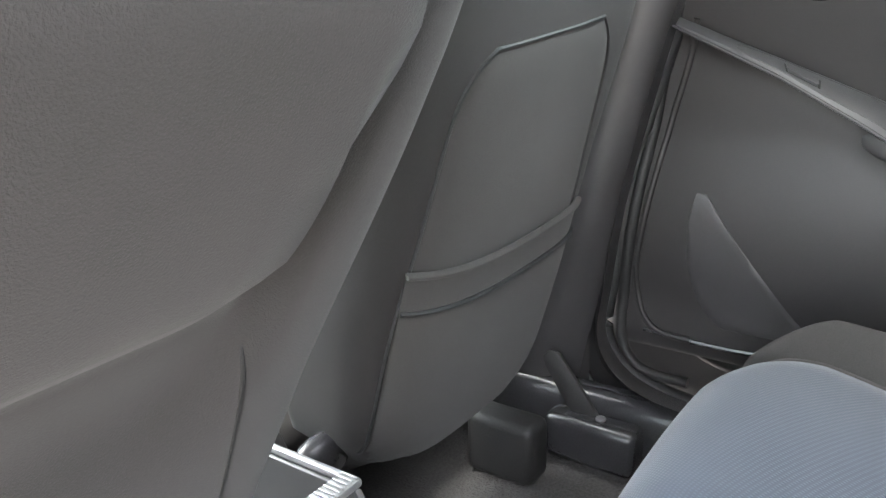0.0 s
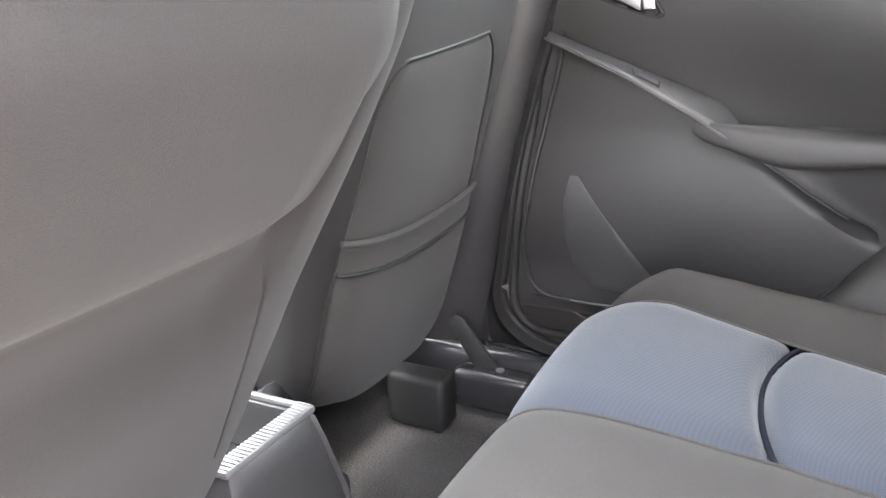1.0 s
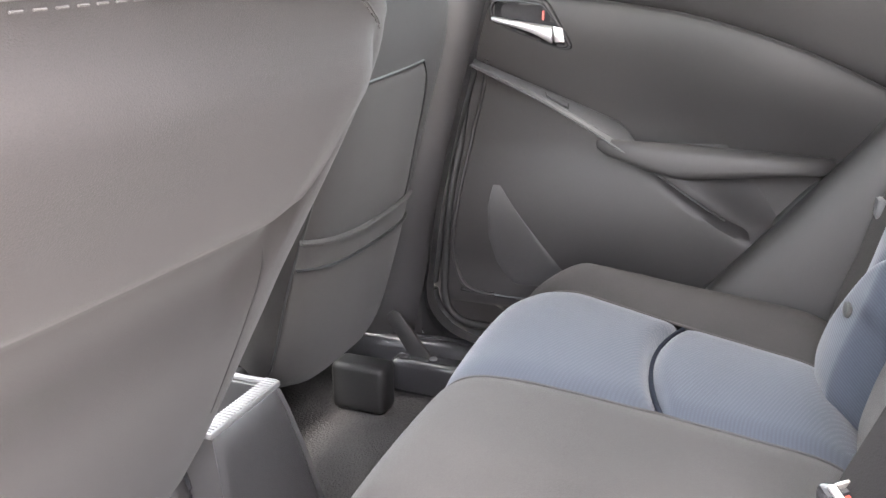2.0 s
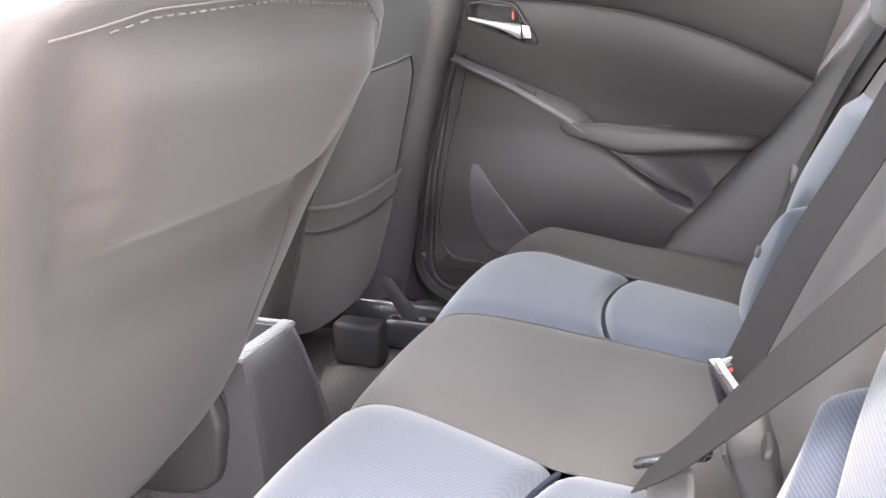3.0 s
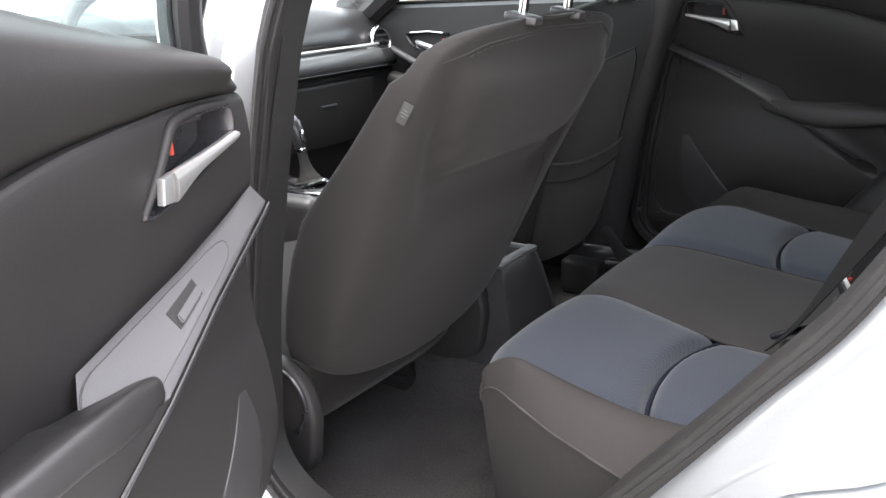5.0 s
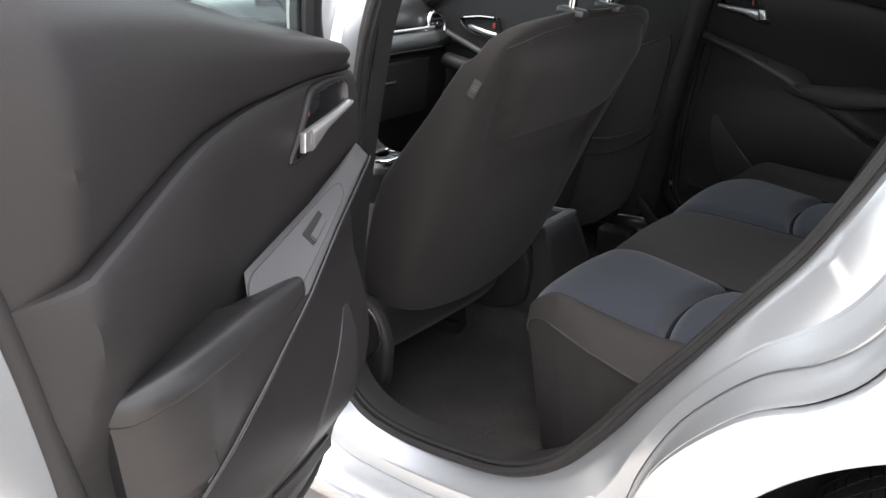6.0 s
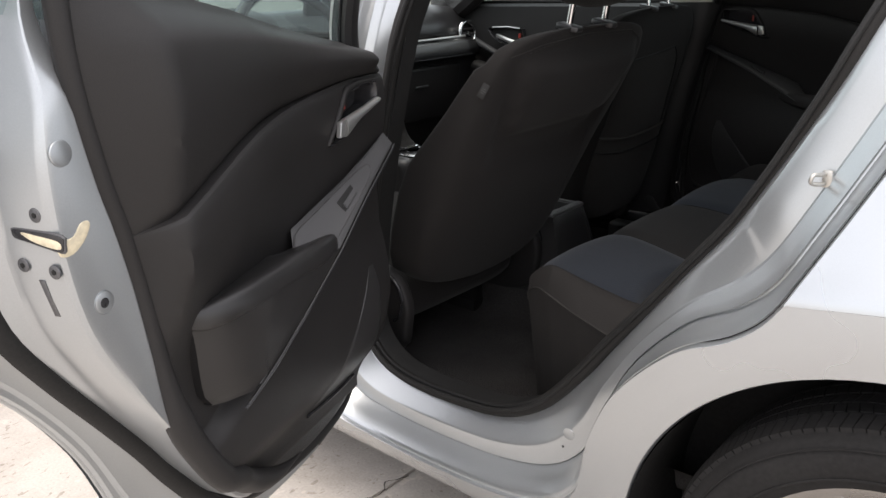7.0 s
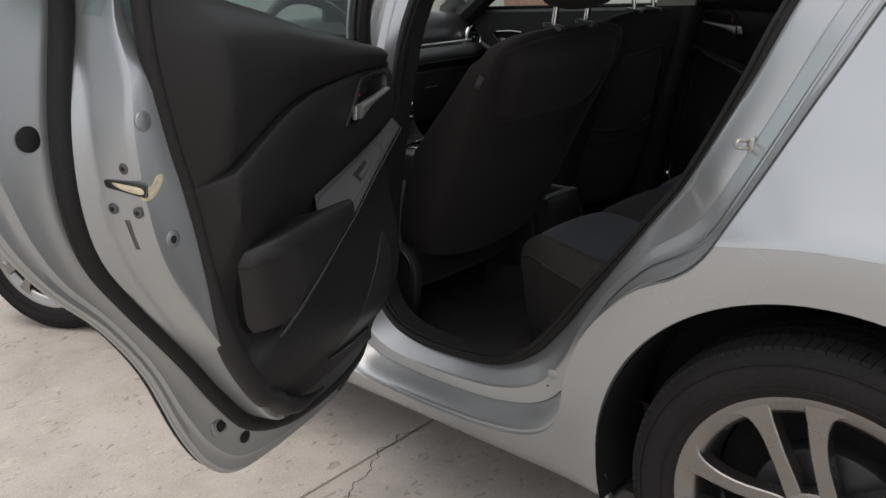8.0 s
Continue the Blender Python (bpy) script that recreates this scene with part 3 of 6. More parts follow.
# smooth sill covers inside the openings
for s in (-1, 1):
    sill = [[(x, s * y, z + lift) for x, lift in ((-1.42, 0.02), (-1.30, 0.004), (-1.10, 0), (-0.90, 0), (-0.70, 0), (-0.60, 0.012), (-0.54, 0.04))] for y, z in spline([(0.640, 0.235), (0.648, 0.270), (0.654, 0.300), (0.661, 0.322), (0.672, 0.336), (0.690, 0.341), (0.705, 0.340)], 3)]
    part("sill_cover", loft(sill), GLOSS if s > 0 else TRIM, car, "smooth black sill cover")

# tub: floor, tunnel, sills, firewall, parcel shelf
floor_rows = []
for y, z in spline([(-0.70, 0.33), (-0.66, 0.30), (-0.62, 0.245), (-0.40, 0.235), (-0.17, 0.245), (-0.11, 0.31), (0, 0.33), (0.11, 0.31), (0.17, 0.245), (0.40, 0.235), (0.62, 0.245), (0.66, 0.30), (0.70, 0.33)], 4):
    floor_rows.append([(x, y, z + dz) for x, dz in ((-2.15, 0.25), (-1.95, 0.02), (-1.5, 0.0), (-1.0, 0.0), (-0.9, 0.0), (-0.80, 0.005), (-0.70, 0.03), (-0.2, 0.05), (0.3, 0.2))])
part("floor_carpet", loft(floor_rows), CARPET, car, "black carpeted floor")
part("underbody", block((3.6, 1.42, 0.05), (-1.1, 0, 0.19), 0.02), LINER, car, "dark underbody")
part("parcel_shelf", block((0.65, 1.24, 0.02), (0.27, 0, 1.02), 0.008), CARPET, car, "black parcel shelf")
part("rear_bulkhead", block((0.03, 1.2, 0.75), (0.10, 0, 0.65), 0.008), CARPET, car, "carpeted seat bulkhead")

for s in (-1, 1):
    for wx in (WX, FX):
        liner = []
        for y in (0.826, 0.80, 0.70, 0.625, 0.605):
            r = 0.05 if y < 0.61 else ARCH - 0.005
            liner.append([(wx + r * math.cos(radians(a)), s * y, WZ + r * math.sin(radians(a))) for a in range(-16, 197, 6)])
        part("arch_liner", loft(liner), LINER, car, "black wheel arch liner")

# fuel-side plugs and chips on the jamb
part("sill_plug", round_disc(0.0115, 0.0016, 20, 0.0008, pose(-0.504, -0.7422, 0.394, 92, 0, -3)), PRIMER, car, "round painted plug in the jamb")
part("paint_chip", round_disc(0.0022, 0.001, 7, 0.0, pose(-0.515, -0.7432, 0.366, 92, 0, -3)), GLOSS, car, "small chip in the paint")

# striker on the rear jamb
striker = empty("door_striker", pose(-0.150, -0.752, 0.885), "zinc-plated door striker loop on the jamb", "striker")
part("loop", tube(spline([(0.0, 0.012, 0.006), (-0.003, -0.006, 0.008), (-0.006, -0.014, 0.009), (-0.008, -0.016, 0.004), (-0.008, -0.014, -0.001), (-0.004, -0.005, -0.004), (0.0, 0.012, -0.006)], 4), 0.0027, 10), ZINC, striker)
part("base_plate", block((0.012, 0.004, 0.022), (0.002, 0.012, 0), 0.002), ZINC, striker)


# ---- wheels ----
def make_wheel(name, at, s, label):
    w = empty(name, at, label, "wheel", "road wheels")
    R, half = 0.312, 0.092
    prof = [(0.226, -0.075), (0.235, -0.086), (0.252, -0.094), (0.275, -0.095), (0.292, -0.088), (0.303, -0.077), (R - 0.003, -0.066), (R, -0.05), (R, 0.0), (R, 0.05), (R - 0.003, 0.066), (0.292, 0.088), (0.26, 0.095), (0.226, 0.075)]
    sides = 72
    rows = [[(r * math.cos(2 * math.pi * i / sides), y, r * math.sin(2 * math.pi * i / sides)) for i in range(sides)] for r, y in prof]
    part("tyre", loft(rows, wrap=True), TYRE, w, "black worn tyre", sharp=30)
    tread = bmesh.new()
    for i in range(128):
        a0, a1 = 2 * math.pi * i / 128, 2 * math.pi * (i + 0.88) / 128
        for lane, (y0, y1) in enumerate(((-0.078, -0.050), (-0.045, -0.020), (-0.016, 0.010), (0.015, 0.043), (0.048, 0.076))):
            sk = 0.018 * (1 if lane % 2 else -1)
            vs = []
            for r in (R - 0.008, R + 0.0035):
                rr = [r - (0.007 if abs(y) > 0.06 else 0) for y in (y0, y1)]
                vs += [tread.verts.new((rr[0] * math.cos(a0), y0, rr[0] * math.sin(a0))), tread.verts.new((rr[0] * math.cos(a1), y0, rr[0] * math.sin(a1))),
                       tread.verts.new((rr[1] * math.cos(a1 + sk), y1, rr[1] * math.sin(a1 + sk))), tread.verts.new((rr[1] * math.cos(a0 + sk), y1, rr[1] * math.sin(a0 + sk)))]
            for q in ((4, 5, 6, 7), (0, 1, 5, 4), (1, 2, 6, 5), (2, 3, 7, 6), (3, 0, 4, 7)):
                tread.faces.new([vs[j] for j in q])
    part("tread", tread, TYRE, w, "tyre tread blocks")
    # raised rings on the wall of the tyre
    for r, y in ((0.287, -0.0925), (0.248, -0.0935)):
        part("sidewall_ring", tube([(r * math.cos(2 * math.pi * i / 72), y, r * math.sin(2 * math.pi * i / 72)) for i in range(72)], 0.0016, 6, True, up=(0, 1, 0)), TYRE, w)
    prof = [(0.180, 0.010), (0.183, -0.052), (0.186, -0.064), (0.194, -0.0715), (0.205, -0.0745), (0.212, -0.0785), (0.216, -0.0785), (0.2185, -0.074), (0.214, -0.066), (0.205, -0.055), (0.196, -0.02), (0.190, 0.06), (0.210, 0.075)]
    rim = part("rim", loft([[(1.066 * r * math.cos(2 * math.pi * i / 64), y, 1.066 * r * math.sin(2 * math.pi * i / 64)) for i in range(64)] for r, y in prof], wrap=True), ALLOY, w, "machined alloy rim")
    back = round_disc(0.19, 0.01, 48, 0, pose(0, 0.03, 0, 90))
    part("brake_drum", moved(round_disc(0.12, 0.07, 40, 0.006), pose(0, 0.05, 0, 90)), STRIP, w, "dark grey brake drum")
    part("wheel_back", back, LINER, w, "dark wheel inside")
    for k in range(5):
        base = pose(0, 0, 0, 0, 72 * k - 17)
        # a pair of flat-faced spokes that flare into the rim
        for sgn in (-1, 1):
            edge = spline([(0.013, 0.046), (0.017, 0.12), (0.023, 0.175), (0.028, 0.206), (0.068, 0.199), (0.106, 0.181), (0.090, 0.184), (0.061, 0.178), (0.046, 0.150), (0.039, 0.105), (0.035, 0.046)], 3, True)
            bm = slab([(sgn * 1.066 * x, 1.066 * z) for x, z in edge], 0.030, 0.0022, 1)
            for v in bm.verts:
                v.co.z -= 0.012 * smooth01((0.15 - math.hypot(v.co.x, v.co.y)) / 0.09)
            part("spoke", moved(bm, base @ pose(0, -0.044, 0, 90)), ALLOY, w, "machined alloy spoke", sharp=25)
        bm = slab([(-0.032, 0.200), (0.032, 0.200), (0.036, 0.220), (-0.036, 0.220)], 0.02, 0.002)
        part("spoke_web", moved(bm, base @ pose(0, -0.045, 0, 90)), ALLOYDARK, w, "grey spoke web")
        part("lug_nut", moved(round_disc(0.010, 0.02, 6, 0.002), base @ pose(0.0, -0.045, 0.053, 90) @ pose(0, 0, 0)), CHROME, w, "chrome lug nut")
    part("hub_disc", moved(round_disc(0.068, 0.03, 40, 0.006), pose(0, -0.0335, 0, 90)), ALLOY, w, "grey hub face")
    part("centre_cap", moved(round_disc(0.029, 0.012, 32, 0.004), pose(0, -0.060, 0, 90)), ALLOY, w, "silver centre cap")
    return w


rear_wheel = make_wheel("wheel", pose(WX, -0.735, WZ), -1, "silver twin-spoke alloy wheel with a worn black tyre")
copy_thing(rear_wheel, pose(FX - 0.03, -0.845, WZ, 0, 31, 26))
copy_thing(rear_wheel, pose(WX, 0.735, WZ, 0, 0, 180))
copy_thing(rear_wheel, pose(FX, 0.735, WZ, 0, 0, 180))


# ---- rear doors ----
# (u, z) of outer edge, weather seal and trim edge, matched, from the front top round the foot to the rear top; u runs back from the hinge
DOOR = [
    ((0.055, 1.020), (0.056, 1.020), (0.060, 1.008)), ((0.052, 0.850), (0.054, 0.850), (0.058, 0.850)), ((0.050, 0.660), (0.052, 0.660), (0.060, 0.660)),
    ((0.050, 0.470), (0.055, 0.490), (0.080, 0.540)), ((0.056, 0.345), (0.075, 0.400), (0.108, 0.478)), ((0.090, 0.296), (0.130, 0.362), (0.165, 0.450)),
    ((0.200, 0.280), (0.250, 0.352), (0.270, 0.418)), ((0.360, 0.284), (0.380, 0.366), (0.385, 0.422)), ((0.480, 0.300), (0.480, 0.415), (0.470, 0.450)),
    ((0.550, 0.352), (0.540, 0.490), (0.535, 0.510)), ((0.600, 0.440), (0.590, 0.570), (0.588, 0.5735)), ((0.650, 0.575), (0.642, 0.645), (0.626, 0.640)),
    ((0.715, 0.682), (0.698, 0.725), (0.636, 0.715)), ((0.785, 0.762), (0.742, 0.800), (0.643, 0.790)), ((0.832, 0.832), (0.757, 0.880), (0.658, 0.880)),
    ((0.870, 0.915), (0.751, 0.970), (0.680, 0.980)), ((0.930, 1.040), (0.731, 1.050), (0.689, 1.060)), ((0.945, 1.110), (0.709, 1.130), (0.690, 1.135)), ((0.955, 1.200), (0.700, 1.220), (0.688, 1.225)), ((0.962, 1.290), (0.695, 1.300), (0.684, 1.305)),
]


TRIM_REAR = [tuple(p) for p in spline([(0.43, 0.425), (0.453, 0.483), (0.518, 0.555), (0.597, 0.602), (0.65, 0.622), (0.70, 0.632), (0.763, 0.639), (0.835, 0.648), (0.904, 0.661), (0.945, 0.671), (1.04, 0.686), (1.13, 0.688), (1.3, 0.68)], 8)]
TRIM_FACE = [tuple(p) for p in spline([(0.43, 0.385), (0.52, 0.495), (0.63, 0.572), (0.70, 0.604), (0.77, 0.622), (0.82, 0.624), (0.91, 0.624), (1.02, 0.628), (1.13, 0.632), (1.3, 0.635)], 8)]


def door_u(z):
    """Front edge and rear lip of the trim panel at a height."""
    return curve_at([(0.44, 0.105), (0.50, 0.085), (0.60, 0.050), (0.70, 0.040), (0.88, 0.044), (0.96, 0.054), (1.0, 0.062), (1.1, 0.064)], z), curve_at(TRIM_REAR, z)


def face_u(z):
    """Where the flat of the trim turns into its rear shoulder."""
    return curve_at(TRIM_FACE, z)


SEAM = [tuple(p) for p in spline([(-0.05, 0.970), (0.0, 0.977), (0.07, 0.984), (0.14, 0.986), (0.21, 0.984), (0.34, 0.970), (0.47, 0.946), (0.62, 0.898), (0.75, 0.838)], 8)]


def seam_z(u):
    return curve_at(SEAM, u)


def line_z(u):
    return curve_at([(0.0, 0.900), (0.07, 0.862), (0.20, 0.808), (0.30, 0.757), (0.40, 0.698), (0.47, 0.650), (0.52, 0.618), (0.56, 0.600), (0.8, 0.54)], u)


def ridge_v(u):
    return curve_at([(0.0, 0.155), (0.07, 0.165), (0.20, 0.180), (0.30, 0.190), (0.40, 0.187), (0.47, 0.178), (0.52, 0.168), (0.57, 0.155)], u)


def trim_v(u, z, closed=False):
    """How far the trim panel stands inwards."""
    top = curve_at([(0.0, 1.016), (0.07, 1.022), (0.14, 1.040), (0.26, 1.064), (0.41, 1.10), (0.72, 1.155)], u)
    s = seam_z(u)
    v = 0.158
    if z > s:
        f = (z - s) / max(0.02, top - s)
        v = 0.141 + 0.027 * math.sin(math.pi * min(1, f * 0.9)) - 0.03 * smooth01((f - 0.75) / 0.25) + 0.010 * smooth01((0.42 - u) / 0.25) * (1 - smooth01((f - 0.5) / 0.4)) - 0.004 * math.exp(-((z - s) / 0.004) ** 2)
    else:
        v = 0.155 + 0.001 * smooth01((s - z) / 0.05) - 0.036 * smooth01((s - z - 0.02) / 0.20) - 0.004 * math.exp(-((s - z) / 0.004) ** 2)
    v -= 0.030 * smooth01((0.125 - u) / 0.06) * smooth01((z - s + 0.002) / 0.02) * (0 if closed else 1)
    d = z - line_z(u)
    v = lerp(v, 0.124 + 0.020 * math.sin(math.pi * min(1, max(0, (0.72 - z) / 0.25))), smooth01((0.0 - d) / 0.03))
    v += (0.012 + 0.034 * smooth01((z - 0.64) / 0.22)) * smooth01((u - 0.30) / 0.34)
    if closed:
        return v
    # foot rolls back to the frame
    v -= 0.032 * smooth01((0.53 - z) / 0.10)
    lo, hi = door_u(z)
    e = face_u(z)
    if u > e - 0.012:
        v = lerp(v, min(v, 0.150), min(1, max(0, (u - e + 0.006) / (hi - e + 0.006)) ** 1.15))
    v -= 0.010 * smooth01((lo + 0.012 - u) / 0.012)
    return v


BEZEL = [(0.186, 0.971), (0.150, 0.975), (0.114, 0.977), (0.102, 0.975), (0.097, 0.966), (0.098, 0.952), (0.103, 0.941), (0.150, 0.921), (0.212, 0.899), (0.236, 0.897), (0.2375, 0.906), (0.222, 0.930), (0.203, 0.960), (0.196, 0.968)]


def in_outline(x, z, outline, scale):
    """Whether a point lies inside an outline shrunk about its middle."""
    cx, cz = 0.160, 0.942
    pts = [(lerp(cx, a, scale), lerp(cz, b, scale)) for a, b in outline]
    inside = False
    for (x0, z0), (x1, z1) in zip(pts, pts[1:] + pts[:1]):
        if (z0 > z) != (z1 > z) and x < x0 + (z - z0) / (z1 - z0) * (x1 - x0):
            inside = not inside
    return inside


def make_rear_door(at, s, label):
    """s = -1 for the left door, whose inside faces +y in its own frame; 1 mirrors it."""
    door = empty("rear_door", at, label, "car door", "rear doors")
    k = -s

    def P(u, v, z):
        return (u, k * v, z)

    cols = [spline([d[i] for d in DOOR], 4) for i in range(3)]
    if s > 0:
        cols[0] = [np.array((p[0] - 0.135 * smooth01((0.25 - p[0]) / 0.2) + 0.02 * smooth01((p[0] - 0.4) / 0.2), p[1] - 0.06 * smooth01((0.42 - p[1]) / 0.1))) for p in cols[0]]
    outer, seal, edge = cols
    n = len(outer)
    body = []
    # shut face and flange
    for f, a, b, v in ((0.0, 0, 0, -0.004), (0.0, 0, 1, 0.006), (0.05, 0, 1, 0.011), (0.20, 0, 1, 0.012), (0.25, 0, 1, 0.014), (0.30, 0, 1, 0.019), (0.5, 0, 1, 0.021), (0.75, 0, 1, 0.026), (0.93, 0, 1, 0.034), (1.0, 0, 1, 0.050), (1.0, 0, 1, 0.056), (0.06, 1, 2, 0.062), (0.13, 1, 2, 0.067), (0.17, 1, 2, 0.072), (0.19, 1, 2, 0.080), (0.20, 1, 2, 0.132), (0.22, 1, 2, 0.140), (0.26, 1, 2, 0.1445), (0.32, 1, 2, 0.146), (0.75, 1, 2, 0.147), (0.98, 1, 2, 0.147), (1.1, 1, 2, 0.110)):
        row = []
        for i in range(n):
            p = lerp(cols[a][i], cols[b][i], f)
            vv = v
            if v > 0.05:
                vv = v - 0.042 * smooth01((0.55 - p[1]) / 0.10)
                vv = vv - 0.03 * smooth01((p[1] - 1.02) / 0.1)
                vv = lerp(0.05 + 0.30 * (vv - 0.05), vv, smooth01((i - 27) / 6)) if s < 0 else vv
            row.append(P(p[0], vv, p[1]))
        body.append(row)
    if s > 0:
        body = body[:9]
    hinge = loft([row[:23] for row in body])
    loft([row[22:31] for row in body[9:]], bm=hinge)
    part("hinge_face", hinge, TRIM, door, "black hinge edge of the door")
    frame_mesh = loft([row[22:] for row in body[:10]])
    loft([row[30:] for row in body[9:]], bm=frame_mesh)
    bmesh.ops.remove_doubles(frame_mesh, verts=frame_mesh.verts, dist=1e-5)
    part("inner_frame", frame_mesh, PRIMER if s < 0 else TRIM, door, "painted inner door frame", sharp=24)
    skin = []
    for f in (0.0, 0.02, 0.1, 0.25, 0.5, 0.75, 0.95):
        row = []
        for i in range(n):
            c = np.array((0.42, lerp(outer[i][1], 0.75, 0.3)))
            p = lerp(outer[i], c, f)
            bulge = -0.004 - 0.022 * smooth01(f / 0.4) - 0.012 * smooth01((0.75 - p[1]) / 0.02)
            row.append(P(p[0], bulge, p[1]))
        skin.append(row)
    part("outer_skin", loft(skin), PAINT, door, "silver outer door skin")
    path = [P(lerp(outer[i][0], seal[i][0], 0.97), 0.044, lerp(outer[i][1], seal[i][1], 0.97)) for i in range(2, n)]
    part("weather_seal", tube(path, 0.017, 10, flat=0.8, up=(0, 1, 0)), RUBBER, door, "black rubber weather seal")
    # hemmed lip of the skin
    part("hem", tube([P(p[0], -0.001, p[1]) for p in outer[2:]], 0.0035, 8), PAINT, door)

    # trim panel; on the closed door it runs on under the seals
    wide = 0.045 if s > 0 else 0.0
    rows = []
    ladder = [(0, a) for a in np.linspace(0, 1, 26)] + [(1, a) for a in np.linspace(0.1, 1, 9)] + [(2, a) for a in np.linspace(0.04, 1, 26)] + [(3, a) for a in np.linspace(0.15, 1, 9)] + [(4, a) for a in np.linspace(0.05, 1, 24)]
    for step, a in ladder:
        row = []
        for q in np.linspace(0, 1, 56):
            ug = lerp(0.06, 0.70, q)
            top = curve_at([(0.0, 1.016), (0.07, 1.022), (0.14, 1.040), (0.26, 1.064), (0.41, 1.10), (0.72, 1.155)], ug)
            u = ug
            for _ in range(3):
                top = curve_at([(0.0, 1.016), (0.07, 1.022), (0.14, 1.040), (0.26, 1.064), (0.41, 1.10), (0.72, 1.155)], u)
                cuts = [(0.442 if s > 0 else 0.422) - wide, line_z(u) - 0.010, line_z(u) + 0.006, seam_z(u) - 0.005, seam_z(u) + 0.002, top]
                z = lerp(cuts[step], cuts[step + 1], a)
                lo, hi = door_u(z)
                lo, hi = (-0.012, hi + 0.11) if s > 0 else (lo, hi)
                u = lerp(lo, hi, q)
            row.append(P(u, trim_v(u, z, s > 0), z))
        x, y, z = row[0]
        if s < 0:
            row.insert(0, (x - 0.003, y - k * 0.012, z))
            row.insert(0, (x - 0.004, y - k * 0.10, z))
        rows.append(row)
    last = [(x, y - k * 0.05, z) for x, y, z in rows[-1]]
    rows.append(last)
    rows.insert(0, [(x, y - k * 0.006, z - 0.008) for x, y, z in rows[0]])
    rows.insert(0, [(x, y - k * 0.055, z - 0.004) for x, y, z in rows[0]])
    trim = loft(rows)
    hollow = [f for f in trim.faces if in_outline(f.calc_center_median().x, f.calc_center_median().z, BEZEL, 0.93)]
    bmesh.ops.delete(trim, geom=hollow, context="FACES")
    part("trim_panel", trim, SOFT, door, "black soft door trim panel")

    # armrest: a block that hangs under a soft pad, flush with the diagonal ridge
    def diag_u(z):
        return curve_at([(0.600, 0.560), (0.618, 0.520), (0.650, 0.470), (0.698, 0.400), (0.757, 0.300), (0.775, 0.265)], z)
    rows = []
    for z in np.linspace(0.545, 0.742, 24) if s > 0 else ():
        ul = diag_u(z) + 0.002 if z > 0.60 else 0.56 + (0.60 - z) * 0.3
        hollow_v = [(lerp(ul, 0.70, q), lerp(ridge_v(ul) - 0.002, max(0.120, trim_v(lerp(ul, 0.70, q), z, True) - 0.004), smooth01(q / 0.60))) for q in np.linspace(0, 1, 26)]
        rows.append([P(u, v, z) for u, v in [(ul, 0.10)] + hollow_v])
    if s > 0:
        part("armrest_hollow", loft(rows), SOFT, door, "black hollow under the armrest", sharp=30)
        rows = []
    for z in (0.628, 0.630, 0.634, 0.645, 0.665, 0.69, 0.715, 0.735, 0.750, 0.760) if s < 0 else ():
        ur = curve_at([(0.63, 0.558), (0.647, 0.570), (0.70, 0.578), (0.76, 0.586)], z)
        ul = diag_u(z) + 0.002
        turn = [(ur + 0.004, 0.100), (ur, 0.142), (ur - 0.014, 0.153), (ur - 0.045, 0.167), (ur - 0.085, 0.178)]
        swell = 0.009 * smooth01((z - 0.64) / 0.10)
        turn = [(u, v + swell * (v > 0.13)) if u > ul else (ul, min(v, ridge_v(ul) - 0.001)) for u, v in turn]
        row = [turn[0], turn[1], lerp(np.array(turn[1]), np.array(turn[2]), 0.5), turn[2], turn[3], turn[4]]
        for q in np.linspace(0.08, 1, 14):
            u = lerp(turn[4][0], ul, q)
            full = 0.1905 - 0.006 * smooth01((0.36 - u) / 0.06)
            v = ridge_v(u) + 0.001
            row.append((u, lerp(v, max(v, full), smooth01((z - 0.64) / 0.10) * (1 - smooth01((q - 0.55) / 0.45)))))
        row.append((ul, 0.10))
        rows.append([P(u, v, z) for u, v in row])
    if s < 0:
        rows.insert(0, [(x, k * 0.10, z) for x, y, z in rows[0]])
        part("armrest_base", loft(rows), PADSKIN, door, "black plastic armrest block", sharp=30)
    rows = []
    pad = [(0.297, 0.166, 0.190, 0.35, 0.772), (0.300, 0.158, 0.193, 0.65, 0.779), (0.310, 0.150, 0.196, 0.95, 0.783), (0.335, 0.143, 0.198, 1.1, 0.784), (0.374, 0.134, 0.199, 1.1, 0.783), (0.40, 0.118, 0.199, 1.05, 0.782), (0.45, 0.110, 0.199, 1.0, 0.779), (0.51, 0.110, 0.197, 1.0, 0.777), (0.548, 0.112, 0.189, 1.0, 0.775), (0.572, 0.116, 0.178, 0.95, 0.772), (0.584, 0.120, 0.166, 0.8, 0.769), (0.591, 0.125, 0.154, 0.5, 0.764)]
    if s > 0:
        pad = [(0.300, 0.178, 0.190, 0.3, 0.744), (0.306, 0.172, 0.193, 0.6, 0.747), (0.322, 0.160, 0.197, 0.95, 0.748), (0.350, 0.150, 0.200, 1.2, 0.748), (0.390, 0.140, 0.201, 1.6, 0.747), (0.430, 0.125, 0.202, 1.9, 0.746), (0.48, 0.115, 0.202, 1.8, 0.744), (0.56, 0.112, 0.200, 1.4, 0.740), (0.62, 0.112, 0.196, 1.1, 0.736), (0.66, 0.114, 0.186, 0.95, 0.733), (0.680, 0.120, 0.170, 0.6, 0.730)]
